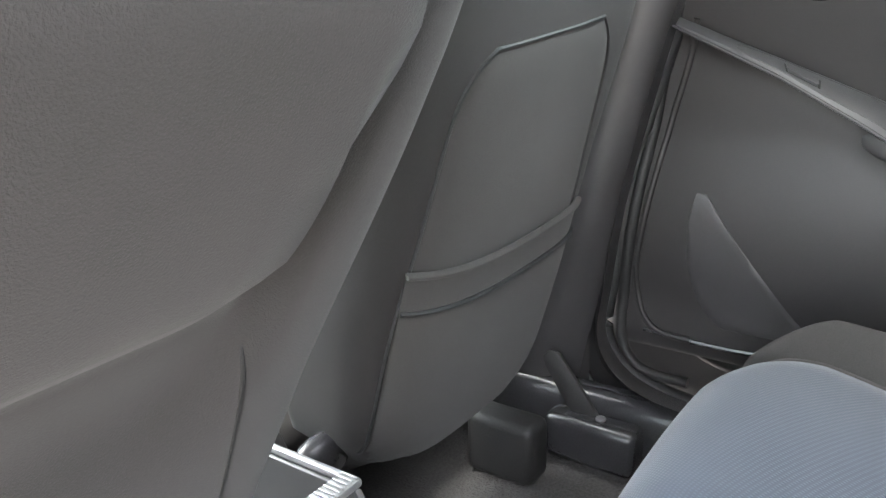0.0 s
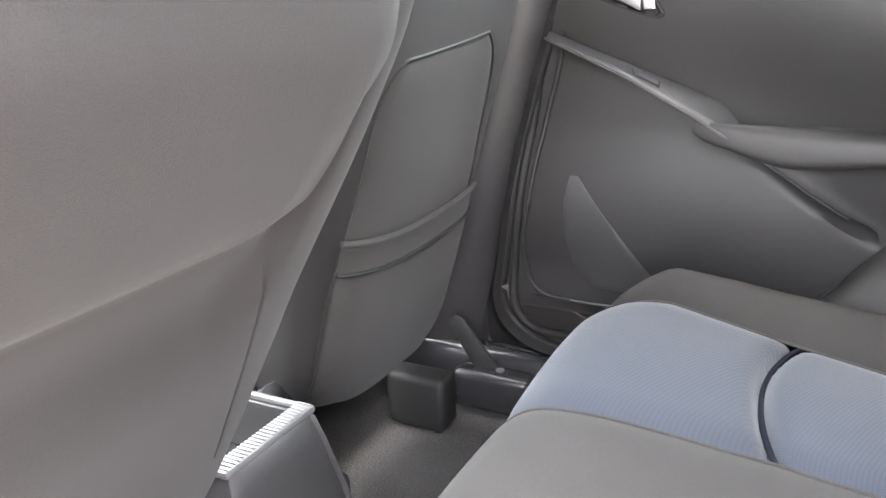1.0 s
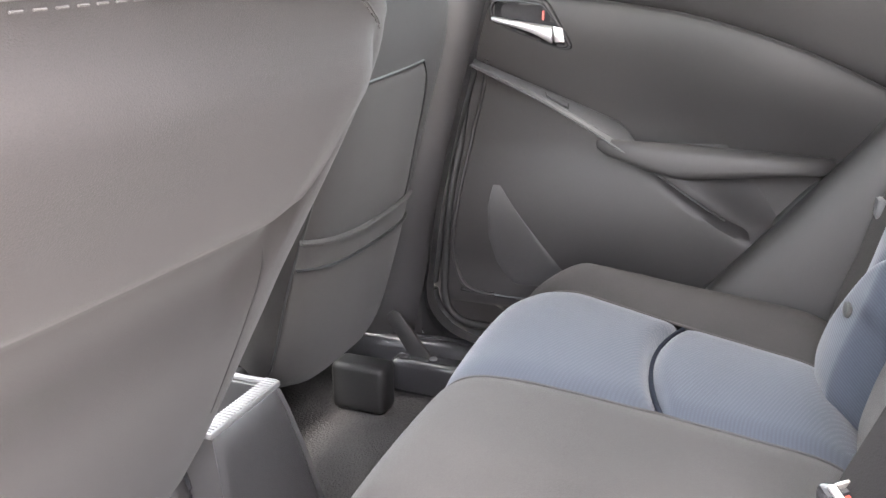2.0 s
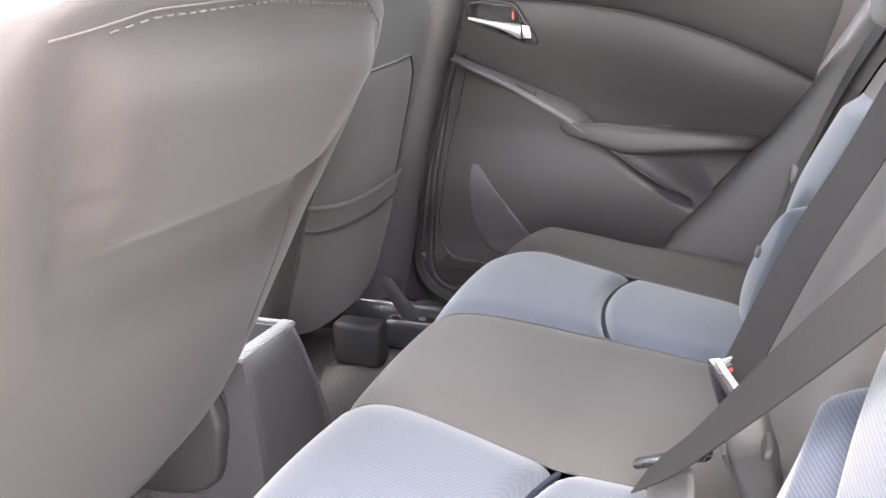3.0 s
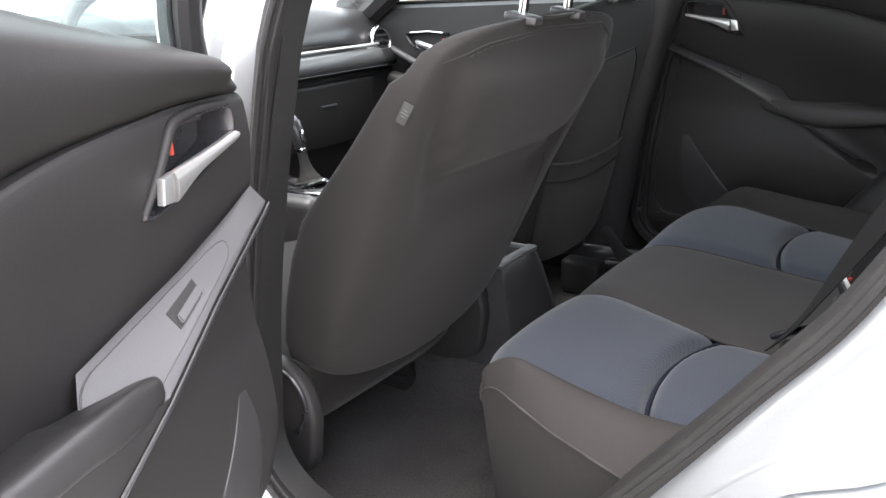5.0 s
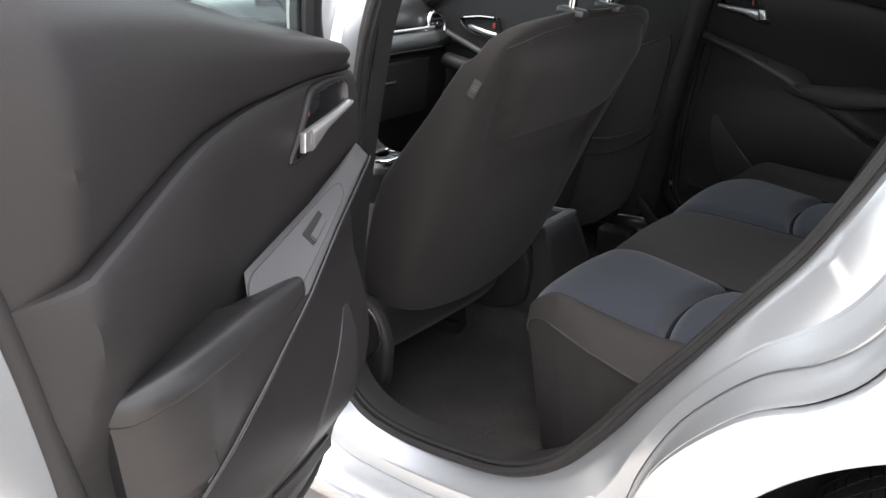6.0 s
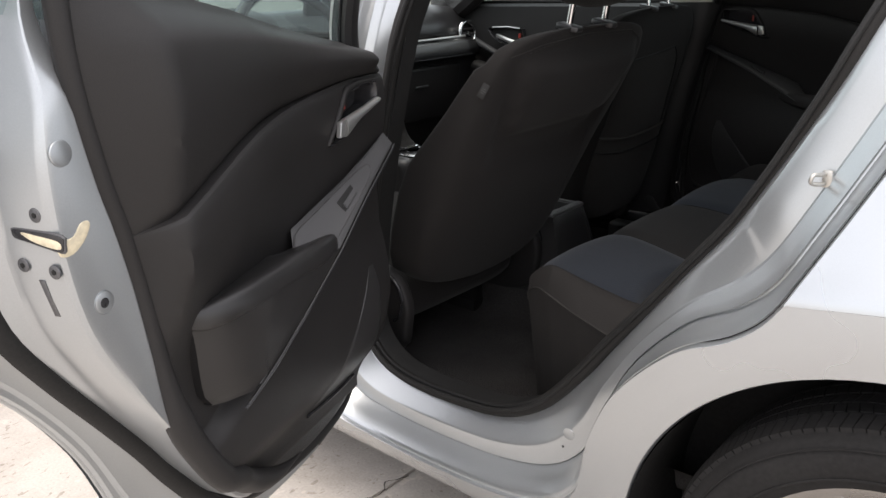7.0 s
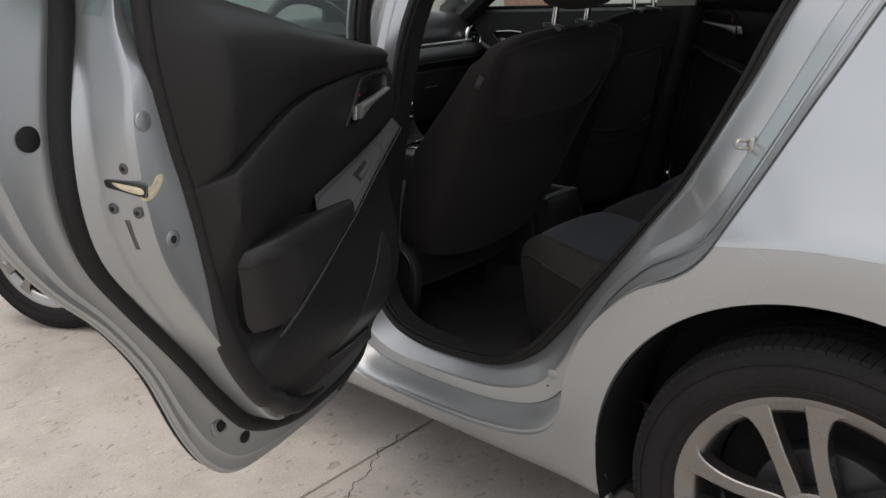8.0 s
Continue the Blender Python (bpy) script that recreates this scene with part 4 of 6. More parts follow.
    for u, vi, vo, h, top in spline(pad, 4):
        sec = [(0, -0.030), (0, -0.012), (0.25, -0.009), (0.5, -0.004), (0.68, -0.001), (0.79, 0), (0.88, -0.003), (0.94, -0.009), (0.965, -0.018), (0.970, -0.023), (0.966, -0.027), (0.93, -0.030), (0.5, -0.032)]
        rows.append([P(u, lerp(vi, vo - 0.005, a), top + h * d) for a, d in sec])
    part("armrest_pad", loft(rows, wrap=True, caps=True), PADSKIN if s < 0 else SOFT, door, "soft black armrest pad", sharp=60)
    # edge line under the armrest
    if s < 0:
        rim = [(u, z) for u, z in spline([(0.34, 0.418), (0.375, 0.418), (0.41, 0.423), (0.445, 0.436), (0.486, 0.463), (0.518, 0.493)], 6)] + [(door_u(z)[1] + 0.001, z) for z in np.linspace(0.515, 1.15, 38)]
        part("trim_lip", tube([P(u - 0.002, 0.143 - 0.032 * smooth01((0.53 - z) / 0.10), z) for u, z in rim], [0.002 + (0.0105 + 0.006 * smooth01((0.74 - z) / 0.12)) * smooth01((u - 0.335) / 0.13) for u, z in rim], 12, up=(0, 1, 0)), SOFT, door, "soft rolled edge of the trim")
    part("edge_strip", tube([P(u, ridge_v(u) + 0.0035, line_z(u)) for u in np.linspace(0.062, 0.522, 40)], 0.0016 if s > 0 else 0.0009, 8), STRIP, door, "thin grey edge strip")
    if s < 0:
        part("edge_groove", tube([P(u, ridge_v(u) + 0.001, line_z(u) - 0.0045) for u in np.linspace(0.062, 0.525, 40)], 0.0026, 8), GLOSS, door, "dark groove under the strip")

    # grey switch plate: a sloping ledge between the pad and the ridge
    def ledge(u, f, off=0.0):
        zt = curve_at([(0.06, 0.886), (0.12, 0.862), (0.20, 0.834), (0.345, 0.788), (0.40, 0.768)], u)
        zt = zt if s < 0 else lerp(zt, line_z(u), 0.42)
        vt = curve_at([(0.06, 0.148), (0.20, 0.142), (0.345, 0.128), (0.40, 0.124)], u)
        z, v = lerp(zt, line_z(u) + 0.002, f), lerp(vt, ridge_v(u), f)
        dz, dv = zt - line_z(u), ridge_v(u) - vt
        h = math.hypot(dz, dv)
        return P(u, v + off * dz / h, z + off * dv / h)

    def edge_u(f):
        return 0.332 + 0.075 * f
    rows = []
    for f in np.linspace(0, 1, 12):
        rows.append([ledge(lerp(0.064, edge_u(f), q), f, 0.0025 * (1 - max(abs(2 * f - 1), abs(2 * q - 1)) ** 12)) for q in np.linspace(0, 1, 40)])
    rows.insert(0, [ledge(lerp(0.064, edge_u(0), q), 0, -0.012) for q in np.linspace(0, 1, 40)])
    plate = part("switch_plate", loft(rows), GREY, door, "grey satin switch plate")
    oval = spline([(0.150, 0.30), (0.143, 0.55), (0.160, 0.80), (0.22, 0.86), (0.30, 0.84), (0.37, 0.78), (0.352, 0.30), (0.332, 0.12), (0.30, 0.11), (0.20, 0.16)], 4, True)
    part("plate_groove", tube([ledge(u, f, 0.0022) for u, f in oval], 0.0008, 6, True, up=(0, 1, 0)), TRIM, plate, "fine dark groove")

    def on_ledge(corners, low, high, bevel):
        bm = slab([(u, f) for u, f in corners], 1.0, 0)
        for v in bm.verts:
            v.co = ledge(v.co.x, v.co.y, lerp(low, high, v.co.z))
        if bevel:
            bmesh.ops.bevel(bm, geom=bm.edges[:], offset=bevel, segments=2, affect="EDGES")
        return bm
    part("switch_well", on_ledge([(0.200, 0.34), (0.244, 0.36), (0.247, 0.70), (0.206, 0.70)], -0.003, 0.0032, 0), RUBBER, plate, "dark window switch recess")
    part("window_switch", on_ledge([(0.205, 0.51), (0.242, 0.53), (0.244, 0.69), (0.2085, 0.69)], 0.0, 0.0075, 0.0012), GREY, plate, "grey window switch")

    # inside handle in its hollow
    cz = np.array((0.160, 0.942))
    rows = []
    for f, d in ((1.05, -0.006), (1.05, 0.0015), (1.02, 0.004), (0.975, 0.004), (0.94, 0.001), (0.91, -0.012), (0.86, -0.034), (0.5, -0.037), (0.02, -0.037)):
        rows.append([P(*(lambda p: (p[0], trim_v(p[0], p[1], s > 0) + d, p[1]))(lerp(cz, np.array(p), f))) for p in spline(BEZEL, 4, True)])
    part("handle_bezel", loft(rows, wrap=True), GLOSS, door, "glossy black handle recess")
    rim_path = spline([(0.102, 0.979), (0.150, 0.980), (0.184, 0.976), (0.197, 0.970), (0.207, 0.957), (0.225, 0.928), (0.241, 0.901)], 4)
    part("bezel_rim", tube([P(u, trim_v(u, z, s > 0) + 0.0015, z) for u, z in rim_path], [0.0035 + 0.0018 * math.sin(math.pi * i / 24) for i in range(25)], 10), SOFT, door, "soft black rim round the handle")
    rows = []
    for u, zc, h in spline([(0.101, 0.9475, 0.0025), (0.106, 0.946, 0.0045), (0.14, 0.9385, 0.0060), (0.17, 0.932, 0.0080), (0.192, 0.9255, 0.0115), (0.206, 0.9210, 0.0140), (0.211, 0.920, 0.0144)], 3):
        rows.append([P(u, 0.161 + 0.0065 * math.cos(a), zc + h * math.copysign(abs(math.sin(a)) ** 0.7, math.sin(a))) for a in (2 * math.pi * i / 16 for i in range(16))])
    lever = part("handle_lever", loft(rows, wrap=True, caps=True), SATIN, door, "satin silver door handle")
    tab = slab([(0.2125, 0.934), (0.228, 0.931), (0.2325, 0.908), (0.216, 0.9075)], 0.009, 0.002)
    part("lock_tab", moved(tab, Matrix(((1, 0, 0, 0), (0, 0, k, k * 0.157), (0, 1, 0, 0), (0, 0, 0, 1)))), SATIN, lever, "silver lock tab")
    part("lock_mark", block((0.0045, 0.006, 0.016), P(0.1905, 0.1485, 0.952), 0.0015), RED, lever, "red lock marker")

    # lower speaker pocket
    rows = []
    for f in np.linspace(0, 1, 22):
        z = lerp(0.452, 0.672, f)
        a = curve_at([(0.452, 0.170), (0.466, 0.135), (0.50, 0.108), (0.56, 0.095), (0.62, 0.098), (0.672, 0.112)], z)
        b = curve_at([(0.452, 0.286), (0.466, 0.288), (0.508, 0.250), (0.558, 0.210), (0.612, 0.165), (0.664, 0.124), (0.672, 0.114)], z)
        low = 0.0 if s < 0 else 1.0
        row = []
        for q in np.linspace(0, 1, 14):
            rim = 1 - max(abs(2 * q - 1), abs(2 * f - 1)) ** 16
            u, zz = lerp(a, b, q) - 0.010 * low, z - 0.020 * low
            row.append(P(u, trim_v(u, zz, s > 0) - 0.004 + 0.0055 * rim, zz))
        rows.append(row)
    part("lower_insert", loft(rows), TRIM, door, "black plastic lower insert")
    # black tube laid on the trim to draw the insert's shadow gap
    part("insert_gap_shade", tube([P(u, trim_v(u, z, s > 0) + 0.0015, z) for u, z in [(lerp(0.293, 0.140, q) if s < 0 else lerp(0.240, 0.030, q), (0.4555 if s < 0 else 0.418) - 0.005 * math.sin(math.pi * q)) for q in np.linspace(0, 1, 14)]], 0.0035, 6), GLOSS, door, "dark tube drawn as the shadow gap below the insert")

    if s > 0:
        for line, r, m, words in (([(0.085, 0.874), (0.070, 0.800), (0.053, 0.730), (0.030, 0.600), (0.017, 0.514), (0.023, 0.457), (0.041, 0.427), (0.070, 0.416), (0.102, 0.415)], 0.0045, SOFT, "rolled dark edge of the trim panel"),
                                  ([(0.058, 0.922), (0.040, 0.800), (0.010, 0.572), (-0.003, 0.470), (-0.005, 0.402), (0.010, 0.366), (0.042, 0.347), (0.103, 0.345)], 0.0085, RUBBER, "black seal against the closed door")):
            part("edge_bead", tube([P(u, trim_v(max(u, 0.0), max(z, 0.43), True) + 0.002, z) for u, z in spline(line, 6)], r, 10, up=(0, 1, 0)), m, door, words)

    # latch and fastenings on the shut face, seen on the open door alone
    if s < 0:
        def face(u, v, z):
            return Matrix.Translation(P(u, v, z)) @ pose(0, 0, 0, 0, 90, 0)
        def shut_u(z):
            return curve_at([(0.80, 0.7225), (0.83, 0.7300), (0.88, 0.7385), (0.92, 0.7375), (0.97, 0.7370)], z)
        for v, z in ((0.123, 0.929), (0.093, 0.875), (0.134, 0.872)):
            screw = part("latch_screw", moved(round_disc(0.0075, 0.0026, 16, 0.001), face(shut_u(z), v, z)), ALLOYDARK, door, "dark latch screw")
            part("screw_recess", moved(round_disc(0.0030, 0.0008, 6, 0), face(shut_u(z) + 0.0024, v, z)), RUBBER, screw, "hexagon recess")
        la = slab(spline([(-0.009, 0.000), (-0.007, 0.004), (0.010, 0.0045), (0.058, 0.002), (0.061, -0.008), (0.058, -0.017), (0.040, -0.015), (0.012, -0.010), (-0.006, -0.007)], 3, True), 0.0030, 0.001)
        part("latch_slot", moved(la, Matrix.Translation(P(shut_u(0.91) - 0.0008, 0.095, 0.910)) @ Matrix(((0, 0, 1, 0), (k, 0, 0, 0), (0, 1, 0, 0), (0, 0, 0, 1)))), ALLOYDARK, door, "dark steel edge of the latch slot")
        ls = slab(spline([(-0.007, -0.001), (-0.005, 0.0028), (0.010, 0.0032), (0.057, 0.0008), (0.0595, -0.008), (0.056, -0.0155), (0.040, -0.0135), (0.012, -0.0085), (-0.004, -0.0055)], 3, True), 0.0016, 0.0004)
        bite = slab(spline([(0.006, 0.0005), (0.026, -0.001), (0.054, -0.0045), (0.056, -0.012), (0.040, -0.0115), (0.018, -0.0065)], 3, True), 0.0024, 0.0006)
        part("latch_claw", moved(ls, Matrix.Translation(P(shut_u(0.91) + 0.0016, 0.095, 0.910)) @ Matrix(((0, 0, 1, 0), (k, 0, 0, 0), (0, 1, 0, 0), (0, 0, 0, 1)))), GLOSS, door, "dark inside of the latch slot")
        part("latch_bite", moved(bite, Matrix.Translation(P(shut_u(0.91) + 0.0016, 0.095, 0.910)) @ Matrix(((0, 0, 1, 0), (k, 0, 0, 0), (0, 1, 0, 0), (0, 0, 0, 1)))), GREASE, door, "greased latch claw")
        cup = slab(spline([(0.0, -0.008), (0.014, -0.010), (0.030, -0.001), (0.040, 0.012), (0.038, 0.018), (0.028, 0.017), (0.018, 0.007), (0.0, 0.005)], 3, True), 0.0030, 0.0012)
        part("latch_cup", moved(cup, Matrix.Translation(P(0.7385, 0.1445, 0.897)) @ Matrix(((-1, 0, 0, 0), (0, 0, k, 0), (0, 1, 0, 0), (0, 0, 0, 1)))), GREASE, door, "cream greased mouth of the latch")
        tape = block((0.0075, 0.042, 0.002), (0, 0, 0), 0.0003)
        for v in tape.verts:
            a, b, d = v.co
            z = 0.839 + b
            v.co = P(shut_u(z) + 0.0008 + d, 0.112 + a - 0.06 * b, z)
        part("sticker", tape, ALLOYDARK, door, "narrow grey printed sticker")
        inward = pose(0, 0, 0, -90 * k, 0, 0)
        boss = part("access_hole", moved(round_disc(0.0125, 0.0030, 20, 0.0022), Matrix.Translation(P(0.698, 0.1452, 0.826)) @ inward), PRIMER, door, "pressed rim of a small access hole")
        part("hole", moved(round_disc(0.0055, 0.0012, 14, 0), Matrix.Translation(P(0.699, 0.1474, 0.826)) @ inward), GLOSS, boss, "dark hole")
        part("blank_plug", moved(round_disc(0.0130, 0.0030, 28, 0.0012), Matrix.Translation(P(0.7175, 0.1455, 0.986)) @ inward), PRIMER, door, "painted round plug")
        part("flange_cap", moved(round_disc(0.0165, 0.006, 24, 0.002), Matrix.Translation(P(0.788, 0.0225, 0.972)) @ pose(0, 0, 0, -90 * k, 0, 0)), RUBBER, door, "black rubber bump stop")
        part("drain_plug", moved(round_disc(0.0125, 0.004, 20, 0.001), Matrix.Translation(P(0.474, 0.0225, 0.372)) @ pose(0, 0, 0, -90 * k, 0, 0)), RUBBER, door, "black rubber drain plug")
        rimhole = part("flange_hole", moved(slab(spline([(-0.021, -0.017), (0.020, -0.010), (0.014, 0.020), (-0.014, 0.019)], 4, True), 0.005, 0.003), Matrix.Translation(P(0.530, 0.0205, 0.429)) @ pose(0, 0, 0, -90 * k, 0, 0)), PRIMER, door, "pressed rim of a hole in the flange")
        part("hole", moved(slab(spline([(-0.013, -0.009), (0.012, -0.005), (0.008, 0.012), (-0.008, 0.011)], 4, True), 0.002, 0), Matrix.Translation(P(0.530, 0.0242, 0.429)) @ pose(0, 0, 0, -90 * k, 0, 0)), GLOSS, rimhole, "dark hole")

    # window frame and glass above the waist
    def lean(z):
        return 0.055 + 0.18 * smooth01((z - 1.0) / 0.45)
    fr = spline([(0.022, 1.00), (0.058, 1.12), (0.128, 1.30), (0.230, 1.385), (0.420, 1.415), (0.700, 1.405), (0.850, 1.362), (0.920, 1.31)], 5)
    part("window_frame", tube([P(u, lean(z) + 0.02, z) for u, z in fr], 0.019, 8, flat=0.7, up=(0, 1, 0)), TRIM, door, "black window frame")
    part("frame_skin", tube([P(u, lean(z) - 0.004, z) for u, z in fr], 0.021, 8, flat=0.5, up=(0, 1, 0)), PAINT, door, "silver window frame outside")
    lo = [(u, curve_at([(0.05, 1.0), (0.14, 1.028), (0.26, 1.056), (0.41, 1.092), (0.72, 1.145), (0.95, 1.16)], u)) for u in np.linspace(0.04, 0.74, 12)]
    hi = [(u, curve_at([(0.06, 1.05), (0.15, 1.28), (0.24, 1.38), (0.42, 1.41), (0.70, 1.40), (0.86, 1.35), (0.93, 1.20)], u)) for u in np.linspace(0.04, 0.74, 12)]
    g = part("window_glass", loft([[P(u, lean(lerp(a[1], z, f)), lerp(a[1] - 0.03, z, f)) for a, (u, z) in zip(lo, hi)] for f in np.linspace(0, 1, 6)]), GLASS, door, "tinted green side glass")
    g.visible_shadow = False
    part("waist_seal", tube([P(u, lean(z) + 0.012, z + 0.003) for u, z in lo], 0.006, 8), RUBBER, door, "black waist seal")
    return door


make_rear_door(pose(-1.0, -0.80, 0, 0, 0, -71.5), -1, "open silver rear door with black trim and grey switch plate")
make_rear_door(pose(-1.0, 0.835, 0.030), 1, "closed rear door with black trim and grey switch plate")


# ---- front seats ----
BX = [(0.25, -1.105), (0.30, -1.088), (0.35, -1.062), (0.45, -1.012), (0.55, -0.962), (0.65, -0.908), (0.716, -0.872), (0.80, -0.830), (0.866, -0.797), (0.93, -0.765), (1.00, -0.732), (1.04, -0.714)]
BW = [(0.455, 0.06), (0.460, 0.12), (0.470, 0.165), (0.485, 0.195), (0.510, 0.222), (0.55, 0.239), (0.62, 0.246), (0.70, 0.247), (0.85, 0.248), (0.93, 0.247), (0.975, 0.243), (1.0, 0.232), (1.014, 0.210), (1.025, 0.165), (1.032, 0.08)]
BT = [(0.455, 0.080), (0.47, 0.11), (0.50, 0.125), (0.55, 0.140), (0.62, 0.160), (0.70, 0.178), (0.76, 0.178), (0.80, 0.160), (0.88, 0.122), (0.95, 0.095), (1.0, 0.075), (1.02, 0.055), (1.032, 0.02)]


def crease_z(y):
    return 0.829 + 0.17 * smooth01((abs(y) - 0.150) / 0.080)


def back_edge(z, y):
    """Half width and corner sharpness of the backrest on the side of y."""
    return (curve_at(BW, z) + 0.008 + 0.012 * smooth01((z - 0.72) / 0.18) * smooth01((1.0 - z) / 0.05), 6.5) if y > 0 else (curve_at(BW, z), 3.6)


def puff(z, y):
    """Swelling of the upper back above its crease, steep at the crease itself."""
    q = min(1.0, max(0.0, (z - crease_z(y)) / 0.085))
    crisp = 1 - smooth01((abs(y) - 0.175) / 0.05)
    fold = 0.015 * math.exp(-((z - crease_z(y) + 0.045) / 0.040) ** 2) * crisp if z < crease_z(y) + 0.01 else 0.0
    return -fold + 0.030 * lerp(smooth01((z - crease_z(y)) / 0.05), math.sqrt(1 - (1 - q) ** 2), crisp) * smooth01((1.0 - z) / 0.06)


def back_point(y, z, off=0.0, swell=1.0):
    """Rear face of a front seat's back, y from its middle."""
    (w, e), t = back_edge(z, y), curve_at(BT, z)
    q = min(1.0, abs(y) / w)
    x = curve_at(BX, z) - t / 2 + t / 2 * (1 - q ** e) ** (1 / e)
    bulge = puff(z, y) * swell
    ripple = 0.005 * noise.noise(Vector((y * 5, z * 5, 1.3)))
    return (x + (bulge + off + ripple) * (1 - q ** 6), y, z)


def make_front_seat(at, label, pocket, tag):
    seat = empty("front_seat", at, label, "car seat", "front seats")
    base = Matrix.Translation((1.2, 0, -0.25))
    # the passenger's back stands more upright, is narrower and has no swollen top
    swell = 0.0 if pocket else 1.0
    upright = Matrix(((1, 0, -0.265, 0.265 * 0.683), (0, 0.90, 0, 0), (0, 0, 1, 0), (0, 0, 0, 1))) if pocket else Matrix.Identity(4)
    back = base @ upright

    def lowered(p):
        d = 0.042 * smooth01((0.62 - p[2]) / 0.15) if pocket else 0.0
        return (p[0] - 0.5 * d, p[1], p[2] - d)
    rows = []
    zs = [0.455, 0.458, 0.462, 0.468, 0.476] + list(np.linspace(0.485, 0.76, 22)) + list(np.linspace(0.767, 0.90, 26)) + list(np.linspace(0.912, 0.99, 7)) + [1.0, 1.008, 1.015, 1.021, 1.026, 1.030, 1.032]
    for z in zs:
        t, xb = curve_at(BT, z), curve_at(BX, z)
        row = []
        for i in range(64):
            a = 2 * math.pi * i / 64
            c, s = math.cos(a), math.sin(a)
            w, e = back_edge(z, s)
            e = 9.0 if c < 0 and 0.5 < z < 0.97 else e
            px = math.copysign(abs(c) ** (2 / e), c)
            py = w * math.copysign(abs(s) ** (2 / e), s)
            x = xb - t / 2 + t / 2 * px
            if c > 0:
                q = abs(py) / w
                x += puff(z, py) * swell * (1 - q ** 6)
                x += 0.005 * noise.noise(Vector((py * 5, z * 5, 1.3))) * (1 - q ** 6)
            else:
                x += 0.035 * (1 - (abs(py) / w) ** 2) * smooth01((z - 0.4) / 0.2)
            row.append(lowered((x, py, z)))
        rows.append(row)
    rest = part("backrest", moved(loft(rows, wrap=True, caps=True), back), BACKCLOTH, seat, "charcoal cloth backrest", sharp=60)
    # seams of the cover
    if not pocket:
        pts = [back_point(lerp(0.174, 0.201, f), lerp(0.822, 0.61, f), -0.0004) for f in np.linspace(0, 1, 24)]
        part("seam", moved(tube(pts, 0.0012, 6), base), RUBBER, rest, "dark stitched seam")
        pts = [back_point(y, curve_at([(-0.24, 0.985), (-0.154, 1.006), (-0.012, 1.016), (0.158, 1.012), (0.225, 0.985)], y), 0.0004) for y in np.linspace(-0.225, 0.215, 40)]
        part("top_seam", moved(tube(pts, 0.0009, 6), base), CLOTH, rest, "stitched top seam")
        for i in range(4, 40, 1):
            a, b = Vector(pts[i - 1]), Vector(pts[i])
            part("stitch", moved(tube([lerp(a, b, 0.2) + Vector((0.0006, 0, -0.005)), lerp(a, b, 0.75) + Vector((0.0006, 0, -0.005))], 0.0007, 5), base), CLOTH, rest)
    # head restraint on two posts
    for y in (-0.067, 0.060):
        part("post_bush", moved(slab(spline([(-0.020, -0.013), (0.020, -0.013), (0.024, 0), (0.020, 0.013), (-0.020, 0.013), (-0.024, 0)], 3, True), 0.011, 0.003), back @ pose(-0.735, y, 1.026, 0, 12)), TRIM, seat, "black post guide")
        part("headrest_post", moved(tube([(-0.737, y, 1.02), (-0.718, y, 1.12)], 0.0065, 12), back), CHROME, seat, "chrome headrest post")
    rows = []
    for z in np.linspace(0, 1, 22):
        f = max(0.02, 1 - abs(2 * z - 1) ** 4) ** 0.35
        rows.append([(-0.715 + 0.03 * z + 0.055 * f * math.copysign(abs(math.cos(a)) ** 0.7, math.cos(a)) * (1 - 0.25 * z), 0.125 * f * math.copysign(abs(math.sin(a)) ** 0.6, math.sin(a)), 1.066 + 0.19 * z) for a in (2 * math.pi * i / 32 for i in range(32))])
    part("headrest", moved(loft(rows, wrap=True, caps=True), back), BACKCLOTH, seat, "charcoal cloth headrest", sharp=60)
    # seat cushion, side shields, recliner covers, rails
    rows = []
    for x, z0, z1, w in ((-1.60, 0.40, 0.47, 0.20), (-1.585, 0.36, 0.52, 0.235), (-1.50, 0.345, 0.545, 0.25), (-1.30, 0.34, 0.53, 0.25), (-1.18, 0.34, 0.50, 0.25), (-1.11, 0.36, 0.47, 0.245), (-1.09, 0.39, 0.44, 0.21)):
        row = []
        for i in range(32):
            a = 2 * math.pi * i / 32
            row.append((x, w * math.copysign(abs(math.cos(a)) ** 0.45, math.cos(a)), (z0 + z1) / 2 + (z1 - z0) / 2 * math.copysign(abs(math.sin(a)) ** 0.5, math.sin(a))))
        rows.append(row)
    part("cushion", moved(loft(rows, wrap=True, caps=True), base), BACKCLOTH, seat, "charcoal cloth seat cushion", sharp=60)
    for sgn in (-1, 1):
        out = spline([(-1.56, 0.30), (-1.57, 0.38), (-1.40, 0.40), (-1.20, 0.43), (-1.15, 0.50), (-1.10, 0.525), (-1.045, 0.505), (-1.018, 0.455), (-1.020, 0.40), (-1.05, 0.33), (-1.20, 0.30)], 4, True)
        sh = slab(out, 0.030, 0.010, 3)
        sh = moved(sh, Matrix(((1, 0, 0, 0), (0, 0, sgn, sgn * 0.232), (0, 1, 0, 0), (0, 0, 0, 1))))
        shield = part("side_shield", moved(sh, base), SOFT, seat, "black recliner cover")
        arc = [(-1.085 + 0.058 * math.cos(radians(a)), sgn * 0.2635, 0.455 + 0.058 * math.sin(radians(a))) for a in range(-60, 96, 8)]
        part("cover_ridge", moved(tube(arc, 0.0042, 8), base), GLOSS, shield, "raised rim")
        part("seat_rail", moved(block((0.44, 0.045, 0.035), (-1.40, sgn * 0.185, 0.262), 0.006), base), RUBBER, seat, "dark steel seat rail")
